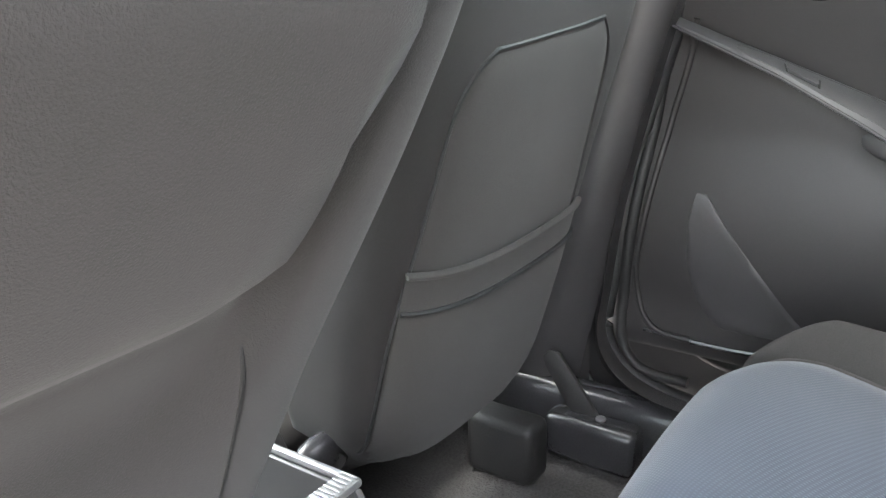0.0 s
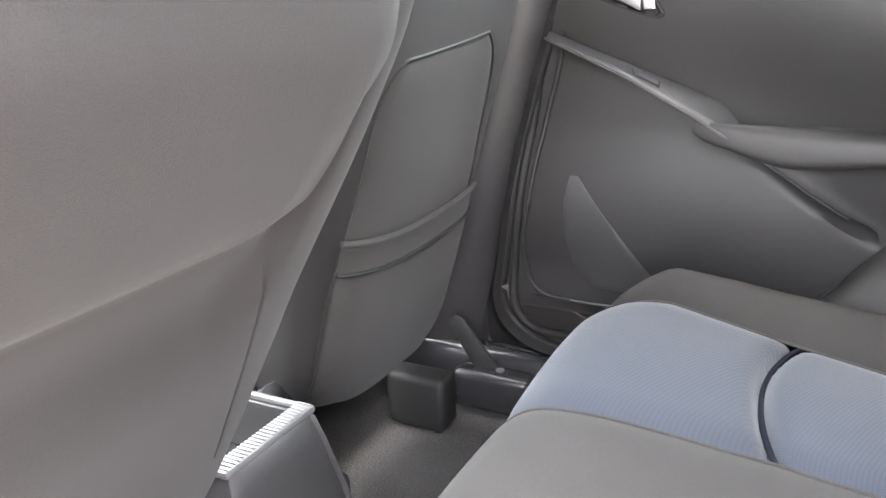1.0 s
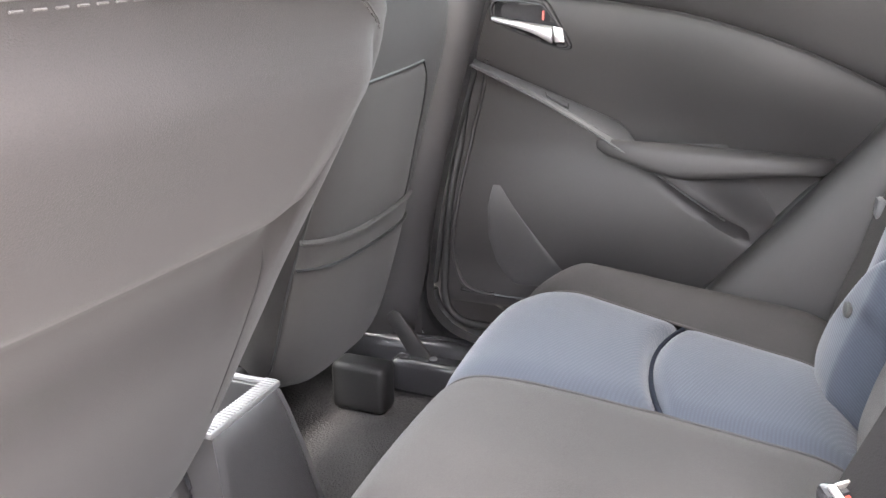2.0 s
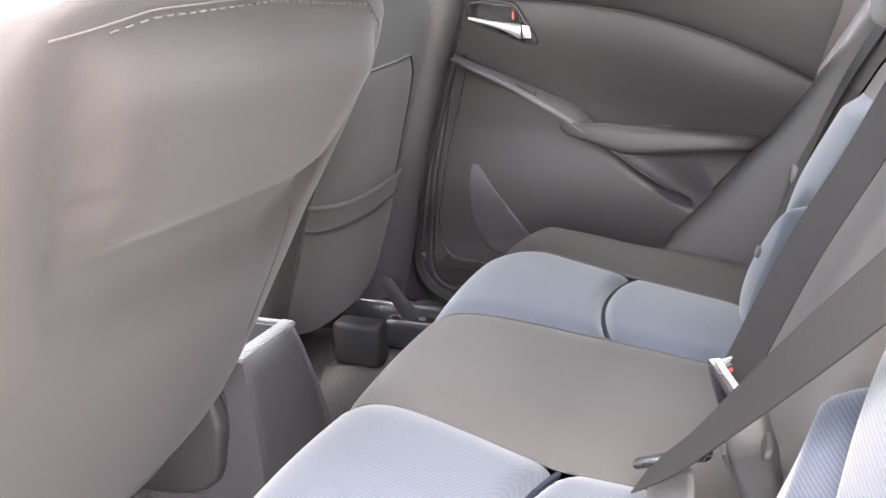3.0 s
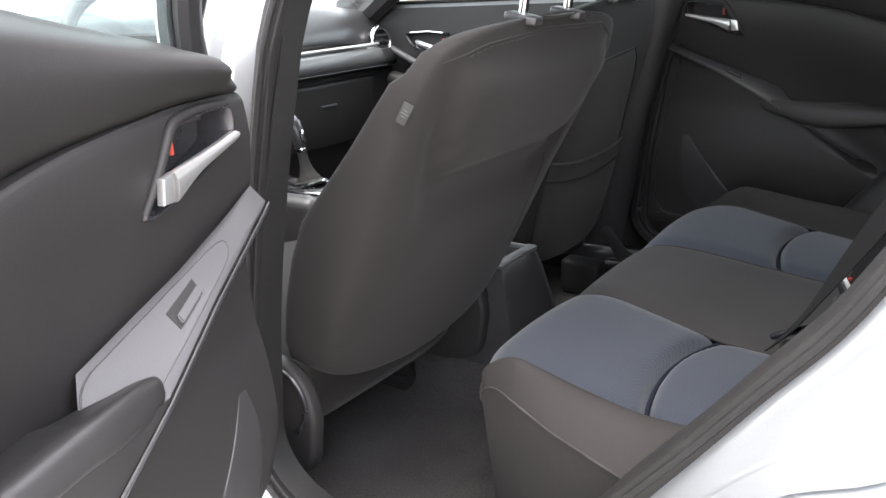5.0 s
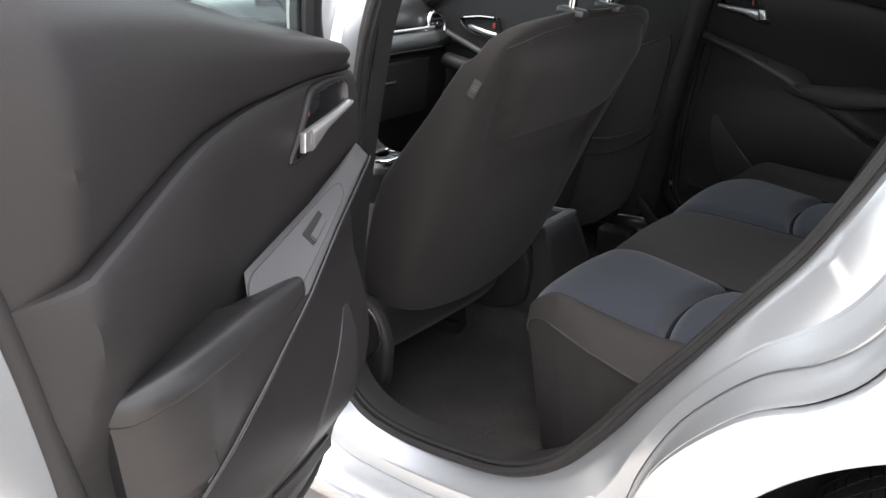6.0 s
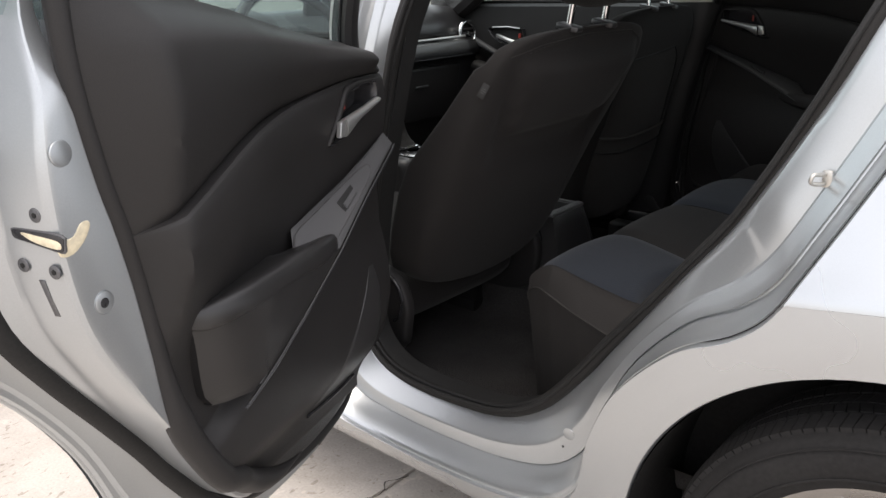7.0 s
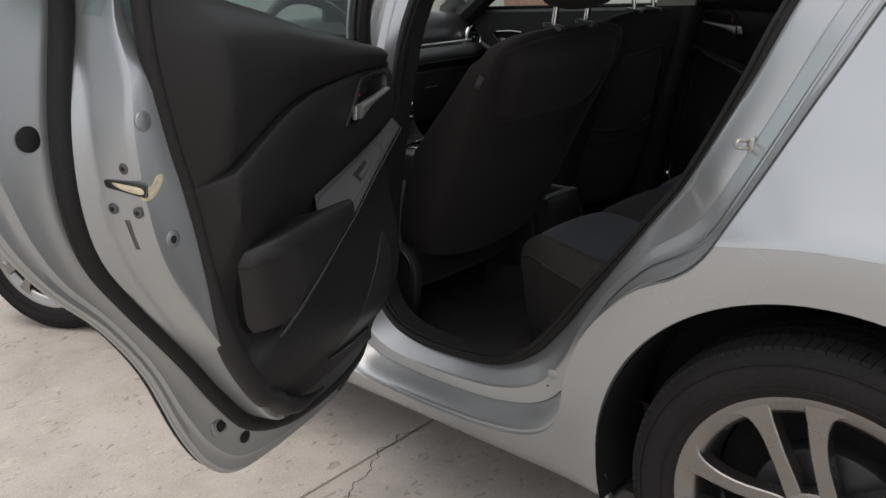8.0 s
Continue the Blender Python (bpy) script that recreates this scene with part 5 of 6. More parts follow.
        if pocket:
            part("rail_cover", moved(block((0.115, 0.060, 0.100), (-0.99, sgn * 0.170, 0.288), 0.014, 3), base), RUBBER, seat, "black rail end cover")
        part("rail_riser", moved(block((0.36, 0.03, 0.10), (-1.36, sgn * 0.19, 0.31), 0.006), base), RUBBER, seat, "dark steel riser")
    if pocket:
        dome = [[(-1.004 + 0.018 * math.cos(b) * math.cos(a), -0.212 + 0.050 * math.cos(b) * math.sin(a), 0.462 + 0.030 * math.sin(b)) for a in (2 * math.pi * i / 20 for i in range(20))] for b in np.linspace(-1.5, 1.5, 12)]
        part("recliner_cover", moved(loft(dome, wrap=True, caps=True), base), GLOSS, seat, "glossy black recliner cover")
        # flat cloth panel with rounded upper corners, sunk behind a dark seam, and the pocket sewn on its lower half
        def on_back(y, z, off):
            return lowered(back_point(y, z, off, 0.0))

        def panel_y(z, q):
            """Across the panel at height z, q from -1 to 1."""
            shrink = 0.115 * (1 - math.sqrt(max(0.0, 1 - min(1.0, max(0.0, (z - 0.80) / 0.108)) ** 3)))
            return lerp(-0.203 + 0.040 * smooth01((z - 0.55) / 0.4) + shrink, 0.198 - 0.020 * smooth01((z - 0.55) / 0.4) - 0.35 * shrink, (q + 1) / 2)

        def panel_top(q):
            return 0.905 + 0.010 * q
        rows = []
        for f in np.linspace(0, 1, 40):
            row = []
            for q in np.linspace(-1, 1, 30):
                z = lerp(0.462, panel_top(q), f)
                rim = 1 - max(abs(q), 2 * f - 1) ** 18
                row.append(on_back(panel_y(z, q), z, -0.002 + 0.007 * rim))
            rows.append(row)
        panel = part("back_panel", moved(loft(rows), back), CLOTH, seat, "grey-brown cloth back panel", sharp=60)
        ring = [on_back(panel_y(z, -1), z, 0.0006) for z in np.linspace(0.47, panel_top(-1), 40)]
        ring += [on_back(panel_y(panel_top(q), q), panel_top(q), 0.0006) for q in np.linspace(-0.95, 1, 24)]
        ring += [on_back(panel_y(z, 1), z, 0.0006) for z in np.linspace(panel_top(1), 0.47, 40)]
        part("panel_seam", moved(tube(ring, 0.0022, 6), back), RUBBER, panel, "dark seam round the panel")

        def pocket_edge(y, drop=0.0):
            return 0.684 - drop - 0.016 * (1 - min(1.0, (y / 0.20) ** 2))

        def pocket_off(y):
            return 0.008 * math.sqrt(max(0.0, 1 - min(1.0, abs(y) / 0.203) ** 8))
        rows = []
        for f in np.linspace(0, 1, 18):
            rows.append([on_back(y, lerp(0.464, pocket_edge(y), f), 0.004 + pocket_off(y) * (0.5 + 0.9 * math.sin(math.pi * min(0.95, f)) + 0.6 * f)) for y in np.linspace(-0.200, 0.196, 30)])
        lid = part("map_pocket", moved(loft(rows), back), CLOTH, seat, "charcoal cloth map pocket", sharp=60)
        part("pocket_hem", moved(tube([on_back(y, pocket_edge(y), 0.005 + 1.3 * pocket_off(y)) for y in np.linspace(-0.200, 0.196, 30)], 0.0042, 8), back), CLOTH, lid, "rolled pocket hem")
        part("pocket_seam", moved(tube([on_back(y, pocket_edge(y, 0.042), 0.0065 + 1.55 * pocket_off(y)) for y in np.linspace(-0.200, 0.196, 30)], 0.0026, 6), back), RUBBER, lid, "pocket seam")
    if tag:
        tn, tu = Vector((0.40, -0.91, 0.0)), Vector((0.42, 0.30, 0.86)).normalized()
        tr = tu.cross(tn).normalized()
        tu = tn.cross(tr)
        tm = base @ Matrix.Translation((-0.800, -0.2485, 0.929)) @ Matrix((tr, tu, tn)).transposed().to_4x4()
        tg = part("side_tag", moved(block((0.014, 0.029, 0.002), (0, 0, 0.001), 0.0008), tm), TAG, seat, "grey woven tag on the side seam")
        for j, w in enumerate((0.007, 0.010, 0.006)):
            part("tag_bar", moved(block((w, 0.0016, 0.0008), (0.0, 0.004 - 0.004 * j, 0.0022), 0.0), tm), TAGINK, tg)
    return seat


make_front_seat(pose(-1.2, -0.342, 0.25), "charcoal cloth driver seat, reclined, with a side tag", False, True)
make_front_seat(pose(-1.325, 0.375, 0.25), "charcoal cloth passenger seat with a map pocket behind", True, False)


# ---- rear bench ----
def inner_y(x):
    return curve_at([(-0.81, 0.150), (-0.72, 0.155), (-0.52, 0.184), (-0.38, 0.175), (-0.30, 0.17)], x)


def outer_y(x):
    return curve_at([(-0.81, 0.475), (-0.75, 0.495), (-0.70, 0.500), (-0.52, 0.484), (-0.34, 0.440), (-0.30, 0.43)], x)


def edge_y(x):
    return curve_at([(-0.81, 0.490), (-0.78, 0.508), (-0.70, 0.545), (-0.60, 0.580), (-0.50, 0.602), (-0.42, 0.604), (-0.36, 0.600), (-0.25, 0.585)], x)


def banded(profile, bands, shape, per, name, thing, mats, labels):
    """A padded surface: a profile swept sideways in bands, each band a part."""
    for j, (lo, hi) in enumerate(zip(bands, bands[1:])):
        rows = []
        for p in profile:
            y0, y1 = lo(p), hi(p)
            row = []
            for i in range(per + 1):
                f = i / per
                row.append(shape(p, lerp(y0, y1, f), f, j))
            rows.append(row)
        part(name[j], loft(rows), mats[j], thing, labels[j], sharp=60)


bench = empty("rear_bench", pose(-0.55, 0, 0.25), "rear bench seat in charcoal cloth with blue ribbed panels", "car seat")
PROFILE = spline([(-0.27, 0.47), (-0.33, 0.505), (-0.42, 0.516), (-0.52, 0.525), (-0.62, 0.542), (-0.70, 0.553), (-0.75, 0.551), (-0.782, 0.535), (-0.800, 0.505), (-0.795, 0.450), (-0.765, 0.37), (-0.712, 0.29), (-0.675, 0.25)], 20)


def groove_x(y):
    q = (abs(y) - 0.335) / 0.15
    return -0.518 - 0.030 * (1 - min(1, q * q))


def bench_shape(p, y, f, j):
    x, z = p
    seam = 0.007 * (math.exp(-(f / 0.05) ** 2) + math.exp(-((1 - f) / 0.05) ** 2))
    if j in (0, 4):
        seam = 0.007 * (math.exp(-((1 - f) / 0.10) ** 2) if j == 0 else math.exp(-(f / 0.10) ** 2))
    d = 0.0
    a = abs(y)
    if j in (1, 3):
        g = (x - groove_x(y)) if z > 0.47 else 1
        d -= 0.026 * math.exp(-(abs(g) / 0.0095) ** 1.4)
        d += 0.012 * math.sin(math.pi * f) * smooth01((-x - 0.25) / 0.1)
    if j == 2:
        d += 0.006 * math.sin(math.pi * f)
    if j in (0, 4):
        e = f if j == 4 else 1 - f
        d += 0.040 * math.sin(math.pi * min(1, e * 1.0)) * lerp(0.40, 1.0, smooth01((x + 0.79) / 0.10)) - 0.042 * max(0, e - 0.62) ** 2 / 0.145 * lerp(0.35, 0.15, smooth01((x + 0.76) / 0.20))
    d -= seam
    # corners of the bench run back from the front
    back = 0.03 * smooth01((a - 0.40) / 0.12) * smooth01((-x - 0.6) / 0.2)
    # and round into the sides below the top edge
    q = min(1.0, max(0.0, (a - 0.40) / 0.105))
    back += 0.085 * (1 - math.sqrt(max(0.0, 1 - 0.96 * q * q))) * smooth01((0.535 - z) / 0.10) * smooth01((-x - 0.55) / 0.1)
    nz = smooth01((z - 0.40) / 0.10)
    return (x + back + (1 - nz) * -d * 0.8 + 0.55, y, z + d * nz - 0.25)


banded(PROFILE, [lambda p: -edge_y(p[0]), lambda p: -outer_y(p[0]), lambda p: -inner_y(p[0]), lambda p: inner_y(p[0]), lambda p: outer_y(p[0]), lambda p: edge_y(p[0])], bench_shape, 22,
       ["side_bolster", "seat_panel", "centre_panel", "seat_panel", "side_bolster"], bench, [SHADEDCLOTH, BLUE, CLOTH, BLUE, SHADEDCLOTH],
       ["charcoal cloth bolster", "blue ribbed cloth panel", "charcoal cloth centre panel", "blue ribbed cloth panel", "charcoal cloth bolster"])
for s in (-1, 1):
    # closed ends and the piped seam round each front corner
    end = []
    for p in PROFILE:
        q = bench_shape(p, s * edge_y(p[0]), 0 if s < 0 else 1, 0 if s < 0 else 4)
        end.append(q)
    part("end_cloth", loft([end, [(x + 0.02, y * 0.985, max(0.0, min(z, 0.02))) for x, y, z in end]]), SHADEDCLOTH, bench, "charcoal cloth end")
    pts = []
    for p in PROFILE[28:160]:
        q = bench_shape(p, s * edge_y(p[0]), 0 if s < 0 else 1, 0 if s < 0 else 4)
        pts.append((q[0], q[1] + s * 0.001, q[2]))
    part("piping", tube(pts, 0.0019, 8), PALECORD, bench, "piped seam")
    if s < 0:
        for a, b in zip(pts[8:100:2], pts[9:101:2]):
            a, b = Vector(a), Vector(b)
            part("stitch", tube([a + Vector((0, 0.007, 0.0035)), b + Vector((0, 0.007, 0.0035))], 0.0008, 5), TAG, bench)
# dark cords sunk in the cross grooves, for pleats and the shade among them
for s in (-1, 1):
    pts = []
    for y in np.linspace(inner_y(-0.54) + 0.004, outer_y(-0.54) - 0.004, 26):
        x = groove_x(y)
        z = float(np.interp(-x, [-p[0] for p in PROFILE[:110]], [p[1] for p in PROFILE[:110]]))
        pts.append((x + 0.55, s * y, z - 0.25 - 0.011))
    part("groove_shade", tube(pts, 0.0036, 8), PLEATSHADE, bench, "dark blue pleat cord that darkens the seat groove as shade")
# stitched joins between cloths
for s in (-1, 1):
    for fn in (inner_y, outer_y):
        pts = [(x + 0.55 + 0.03 * smooth01((fn(x) - 0.40) / 0.12) * smooth01((-x - 0.6) / 0.2), s * fn(x), z - 0.25 - 0.006) for x, z in PROFILE[16:168]]
        part("seam_cord", tube(pts, 0.0022, 6), CLOTH, bench, "stitched seam")

BPROF = spline([(-0.272, 0.44), (-0.292, 0.50), (-0.286, 0.56), (-0.264, 0.64), (-0.244, 0.72), (-0.212, 0.80), (-0.176, 0.88), (-0.140, 0.955), (-0.122, 0.985), (-0.095, 1.005), (-0.06, 1.01), (-0.02, 0.99)], 18)
BLUE_TOP = 0.862


def b_in(z):
    return curve_at([(0.46, 0.285), (0.60, 0.280), (0.70, 0.280), (0.85, 0.270), (1.0, 0.24)], z)


def b_out(z):
    return curve_at([(0.46, 0.47), (0.60, 0.50), (0.75, 0.515), (0.9, 0.50), (1.0, 0.42)], z)


def back_shape(p, y, f, j):
    x, z = p
    a = abs(y)
    d = 0.0
    seam = 0.007 * (math.exp(-(f / 0.05) ** 2) + math.exp(-((1 - f) / 0.05) ** 2))
    if j in (1, 3):
        # a lumbar lobe stands proud below an arched groove
        gz = 0.722 - 9.0 * max(0.0, a - 0.295) ** 2
        gap = (z - gz) / math.hypot(1.0, 18.0 * max(0.0, a - 0.295))
        d += (0.026 * max(0.0, math.sin(math.pi * f)) ** 0.6 - 0.020 * math.exp(-(abs(gap) / 0.009) ** 1.5) + 0.022 * smooth01(-gap / 0.03) * smooth01(min(f, 1 - f) / 0.14)) * (1 - smooth01((z - 0.835) / 0.03))
    if j == 2:
        d += 0.018 * math.sin(math.pi * f)
    if j in (0, 4):
        e = f if j == 4 else 1 - f
        d += 0.022 * math.sin(math.pi * min(1, e * 1.15)) - 0.028 * max(0, e - 0.7) / 0.3
        seam = 0
    d -= seam
    return (x - d * 0.93 + 0.55, y, z + d * 0.3 - 0.25)


cut = next(i for i, p in enumerate(BPROF) if p[1] > BLUE_TOP)
B_EDGES = [lambda p: -0.60, lambda p: -b_out(p[1]), lambda p: -b_in(p[1]), lambda p: b_in(p[1]), lambda p: b_out(p[1]), lambda p: 0.60]
banded(BPROF[:cut + 1], B_EDGES, back_shape, 44,
       ["back_bolster", "back_panel", "back_centre", "back_panel", "back_bolster"], bench, [SHADEDCLOTH, RIBBED, CLOTH, RIBBED, SHADEDCLOTH],
       ["charcoal cloth bolster", "blue ribbed cloth panel", "charcoal cloth centre panel", "blue ribbed cloth panel", "charcoal cloth bolster"])
banded(BPROF[cut:], B_EDGES, back_shape, 18, ["back_top"] * 5, bench, [CLOTH] * 5, ["charcoal cloth top of the backrest"] * 5)


def make_headrest(y):
    h = empty("rear_headrest", pose(-0.165, y, 0.945), "charcoal cloth rear headrest on chrome posts", "headrest", "rear headrests")
    rows = []
    for t in np.linspace(0, 1, 18):
        f = max(0.02, 1 - abs(2 * t - 1) ** 4) ** 0.4
        rows.append([(0.02 * t + 0.045 * f * math.copysign(abs(math.cos(a)) ** 0.7, math.cos(a)), 0.115 * f * math.copysign(abs(math.sin(a)) ** 0.6, math.sin(a)), 0.015 + 0.15 * t) for a in (2 * math.pi * i / 28 for i in range(28))])
    part("cushion", loft(rows, wrap=True, caps=True), CLOTH, h, sharp=60)
    for q in (-0.05, 0.05):
        part("post", tube([(0.03, q, -0.02), (0.01, q, 0.06)], 0.006, 10), CHROME, h, "chrome post")
    return h


for y in (-0.335, 0.0, 0.335):
    make_headrest(y)


# ---- seat belts ----
def strap(name, pts, width, label, twist=(1, 0, 0.4), twist_end=None, group="rear seat belts"):
    ob = empty(name, pose(*pts[0]), label, "seat belt", group)
    o = Vector(pts[0])
    path = [Vector(p) - o for p in spline(pts, 6)]
    rows = []
    for i, p in enumerate(path):
        d = (path[min(i + 1, len(path) - 1)] - path[max(i - 1, 0)]).normalized()
        side_v = d.cross(Vector(twist).lerp(Vector(twist_end or twist), min(1.0, 1.6 * i / len(path)))).normalized() * (width / 2)
        nrm = side_v.cross(d).normalized() * 0.0008
        rows.append([p - side_v + nrm, p - side_v * 0.9 + nrm * 1.4, p + side_v * 0.9 + nrm * 1.4, p + side_v + nrm, p + side_v - nrm, p - side_v - nrm])
    part("webbing", loft(rows, wrap=True, caps=True), WEB, ob, "dark woven webbing")
    for j in (0, 3):
        part("selvedge", tube([(row[j] + row[5 - j if j == 0 else 4]) * 0.5 for row in rows], 0.0011, 6), WEB, ob, "woven edge of the webbing")
    return ob, o


near_belt, o = strap("seat_belt", [(-0.425, -0.228, 0.556), (-0.388, -0.268, 0.612), (-0.350, -0.312, 0.684), (-0.308, -0.362, 0.765), (-0.246, -0.432, 0.880), (-0.17, -0.51, 1.01)], 0.044, "dark seat belt drawn across to its buckle", twist=(0.8, -0.20, -0.40), twist_end=(1, 0.2, 0.1))
part("tongue", tube([Vector(p) - o for p in spline([(-0.432, -0.199, 0.553), (-0.418, -0.208, 0.564), (-0.395, -0.222, 0.580), (-0.368, -0.238, 0.597)], 3)], 0.0105, 10, flat=0.55), GLOSS, near_belt, "black plastic tongue")
strap("seat_belt", [(-0.352, -0.120, 0.612), (-0.335, -0.118, 0.660), (-0.296, -0.115, 0.770), (-0.254, -0.105, 0.860), (-0.205, -0.09, 0.97), (-0.150, -0.08, 1.04)], 0.045, "dark centre seat belt over the backrest", twist=(0.6, 0.45, -0.1))
side_belt, o = strap("seat_belt", [(-0.300, 0.545, 0.535), (-0.272, 0.552, 0.66), (-0.238, 0.545, 0.78), (-0.195, 0.53, 0.90), (-0.13, 0.505, 1.03), (-0.08, 0.49, 1.10)], 0.047, "dark belt hanging beside the seat bolster")
part("belt_stop", moved(block((0.014, 0.030, 0.030), (0, 0, 0), 0.005), pose(0.035, 0.003, 0.180)), GREY, side_belt, "clear plastic belt stop")
strap("seat_belt", [(-0.300, -0.575, 0.535), (-0.272, -0.582, 0.66), (-0.238, -0.575, 0.78), (-0.195, -0.56, 0.90), (-0.13, -0.535, 1.03), (-0.08, -0.52, 1.10)], 0.047, "dark belt hanging beside the seat bolster")


def buckle(at, label, body_mat):
    b = empty("belt_buckle", at, label, "buckle", "belt buckles")
    rows = []
    for t, w, d in ((0, 0.010, 0.005), (0.01, 0.015, 0.0075), (0.05, 0.016, 0.009), (0.062, 0.015, 0.0085), (0.066, 0.012, 0.006)):
        rows.append([(w * math.copysign(abs(math.cos(a)) ** 0.5, math.cos(a)), d * math.copysign(abs(math.sin(a)) ** 0.5, math.sin(a)), t) for a in (2 * math.pi * i / 20 for i in range(20))])
    part("body", loft(rows, wrap=True, caps=True), body_mat, b)
    part("stalk", tube([(0, 0, -0.075), (0, 0, 0.005)], 0.011, 8, flat=0.3), WEB, b, "dark stalk")
    part("button", block((0.020, 0.006, 0.012), (0, -0.0085, 0.058), 0.002), RED, b, "red release button")
    part("tongue_plate", block((0.026, 0.003, 0.006), (0, 0, 0.068), 0.001), ZINC, b, "steel tongue plate")
    return b


buckle(pose(-0.345, -0.085, 0.575, 15, -20, 20), "black buckle with a red button by the backrest", GLOSS)
tongue = empty("belt_tongue", pose(-0.352, -0.152, 0.632), "steel belt tongue with a black grip", "tongue")
part("grip", moved(block((0.078, 0.016, 0.010), (0, 0, 0), 0.004), pose(0, 0, 0, 0, 14, -62)), GLOSS, tongue)
part("plate", moved(block((0.066, 0.007, 0.003), (0, 0, 0.0065), 0.001), pose(0, 0, 0, 0, 14, -62)), ZINC, tongue, "steel plate")
# folded pale tabs by the buckles
fold = empty("belt_label", pose(-0.372, -0.225, 0.53), "grey folded cloth label hanging on the belt", "label")
rows = []
for t in np.linspace(0, 1, 10):
    rows.append([(lerp(-0.053, -0.008, q) + 0.004 * math.sin(3 * t), lerp(0.020, -0.010, q) - 0.024 * t, lerp(0.020, 0.048, q) - 0.050 * t) for q in np.linspace(0, 1, 8)])
f_ob = part("cloth", loft(rows), PALE, fold)
f_ob.modifiers.new("thick", "SOLIDIFY").thickness = 0.002
anchor_cover = empty("anchor_cover", pose(-0.327, -0.215, 0.60), "grey cloth-covered anchor flap between the seats", "cover")
part("flap", moved(block((0.036, 0.088, 0.072), (0, 0, -0.004), 0.008, 3), pose(0, 0, 0, 10, -20, 0)), FLAP, anchor_cover)
part("fold", moved(block((0.006, 0.080, 0.028), (-0.019, 0, 0.016), 0.003, 2), pose(0, 0, 0, 10, -24, 0)), FLAP, anchor_cover, "folded grey cloth edge")
for y in (-0.292, 0.287):
    a = empty("anchor_guide", pose(-0.318, y, 0.645), "small pale anchor guide in the backrest", "anchor", "child seat anchors")
    part("guide", moved(slab(spline([(-0.006, -0.014), (0.006, -0.014), (0.006, 0.014), (-0.006, 0.014)], 3, True), 0.006, 0.002), pose(0.0, 0, 0, 0, -72, 0)), TAG, a)


# belt anchor at the foot of the far door
anchor = empty("belt_anchor", pose(-1.01, 0.625, 0.245), "black seat belt anchor and reel cover on the floor", "belt anchor")
part("reel_cover", block((0.150, 0.055, 0.075), (0.0, 0.0, 0.040), 0.014, 3), GLOSS, anchor, "glossy black reel cover")
arm = slab([(-0.018, 0.0), (0.020, 0.0), (0.016, 0.110), (0.006, 0.122), (-0.010, 0.120), (-0.016, 0.105)], 0.010, 0.003)
part("anchor_arm", moved(arm, pose(-0.012, 0.012, 0.066, 78, -38, 10)), RUBBER, anchor, "black anchor arm")
part("screw", moved(round_disc(0.008, 0.004, 16, 0.001), pose(0.012, 0.0, 0.0775)), ALLOYDARK, anchor, "dark screw")


# ---- centre console ----
console = empty("centre_console", pose(-1.25, 0.01, 0.25), "black plastic centre console with a ribbed silver rim", "console")


def con(x, y, z):
    return (x + 1.25, y, z - 0.25)


rows = []
for t, x, hw, z in ((0, -0.945, 0.118, 0.225), (0.2, -0.955, 0.108, 0.32), (0.5, -0.972, 0.092, 0.42), (0.8, -0.988, 0.080, 0.49), (0.95, -0.996, 0.074, 0.518), (1, -1.004, 0.070, 0.524)):
    sec = spline([(-1.62, -hw - 0.02), (-1.30, -hw - 0.006), (x - 0.03, -hw), (x - 0.006, -hw + 0.006), (x, -hw + 0.03), (x + 0.002, 0), (x, hw - 0.03), (x - 0.006, hw - 0.006), (x - 0.03, hw), (-1.30, hw + 0.006), (-1.62, hw + 0.02)], 3)
    rows.append([con(a, b, z) for a, b in sec])
part("console_body", loft(rows), TRIM, console, "black grained console body")
part("tray_floor", moved(block((0.52, 0.125, 0.01), (-1.27, 0, 0.455), 0.003), pose(1.25, 0, -0.25)), GLOSS, console, "dark tray floor")
part("rim_rear", moved(block((0.024, 0.150, 0.009), (-1.010, 0, 0.525), 0.003), pose(1.25, 0, -0.25)), DULLSILVER, console, "ribbed silver rim")
for i in range(24):
    part("rib", moved(block((0.019, 0.0028, 0.0022), (-1.010, -0.070 + 0.0061 * i, 0.5303), 0.0008), pose(1.25, 0, -0.25)), DULLSILVER, console)
for s in (-1, 1):
    part("rim_side", moved(block((0.34, 0.009, 0.008), (-1.19, s * 0.071, 0.525), 0.003), pose(1.25, 0, -0.25)), DULLSILVER, console, "silver side rim")
    part("tray_wall", moved(block((0.52, 0.006, 0.075), (-1.27, s * 0.064, 0.485), 0.002), pose(1.25, 0, -0.25)), TRIM, console)
part("console_front", moved(block((0.42, 0.20, 0.36), (-1.72, 0, 0.435), 0.03, 3), pose(1.25, 0, -0.25)), TRIM, console, "black front console")
part("selector_surround", moved(slab(spline([(-0.10, -0.055), (0.10, -0.060), (0.115, 0), (0.10, 0.060), (-0.10, 0.055), (-0.115, 0)], 3, True), 0.012, 0.005), pose(1.25 - 1.63, 0, 0.608 - 0.25)), CHROME, console, "chrome selector surround")
part("selector_plate", moved(slab(spline([(-0.085, -0.043), (0.085, -0.046), (0.095, 0), (0.085, 0.046), (-0.085, 0.043)], 3, True), 0.010, 0.002), pose(1.25 - 1.63, 0, 0.613 - 0.25)), GLOSS, console, "glossy selector plate")
gear = empty("gear_selector", pose(-1.595, 0.005, 0.626, 0, -14, 0), "black gear selector with a chrome collar and boot", "gear lever")


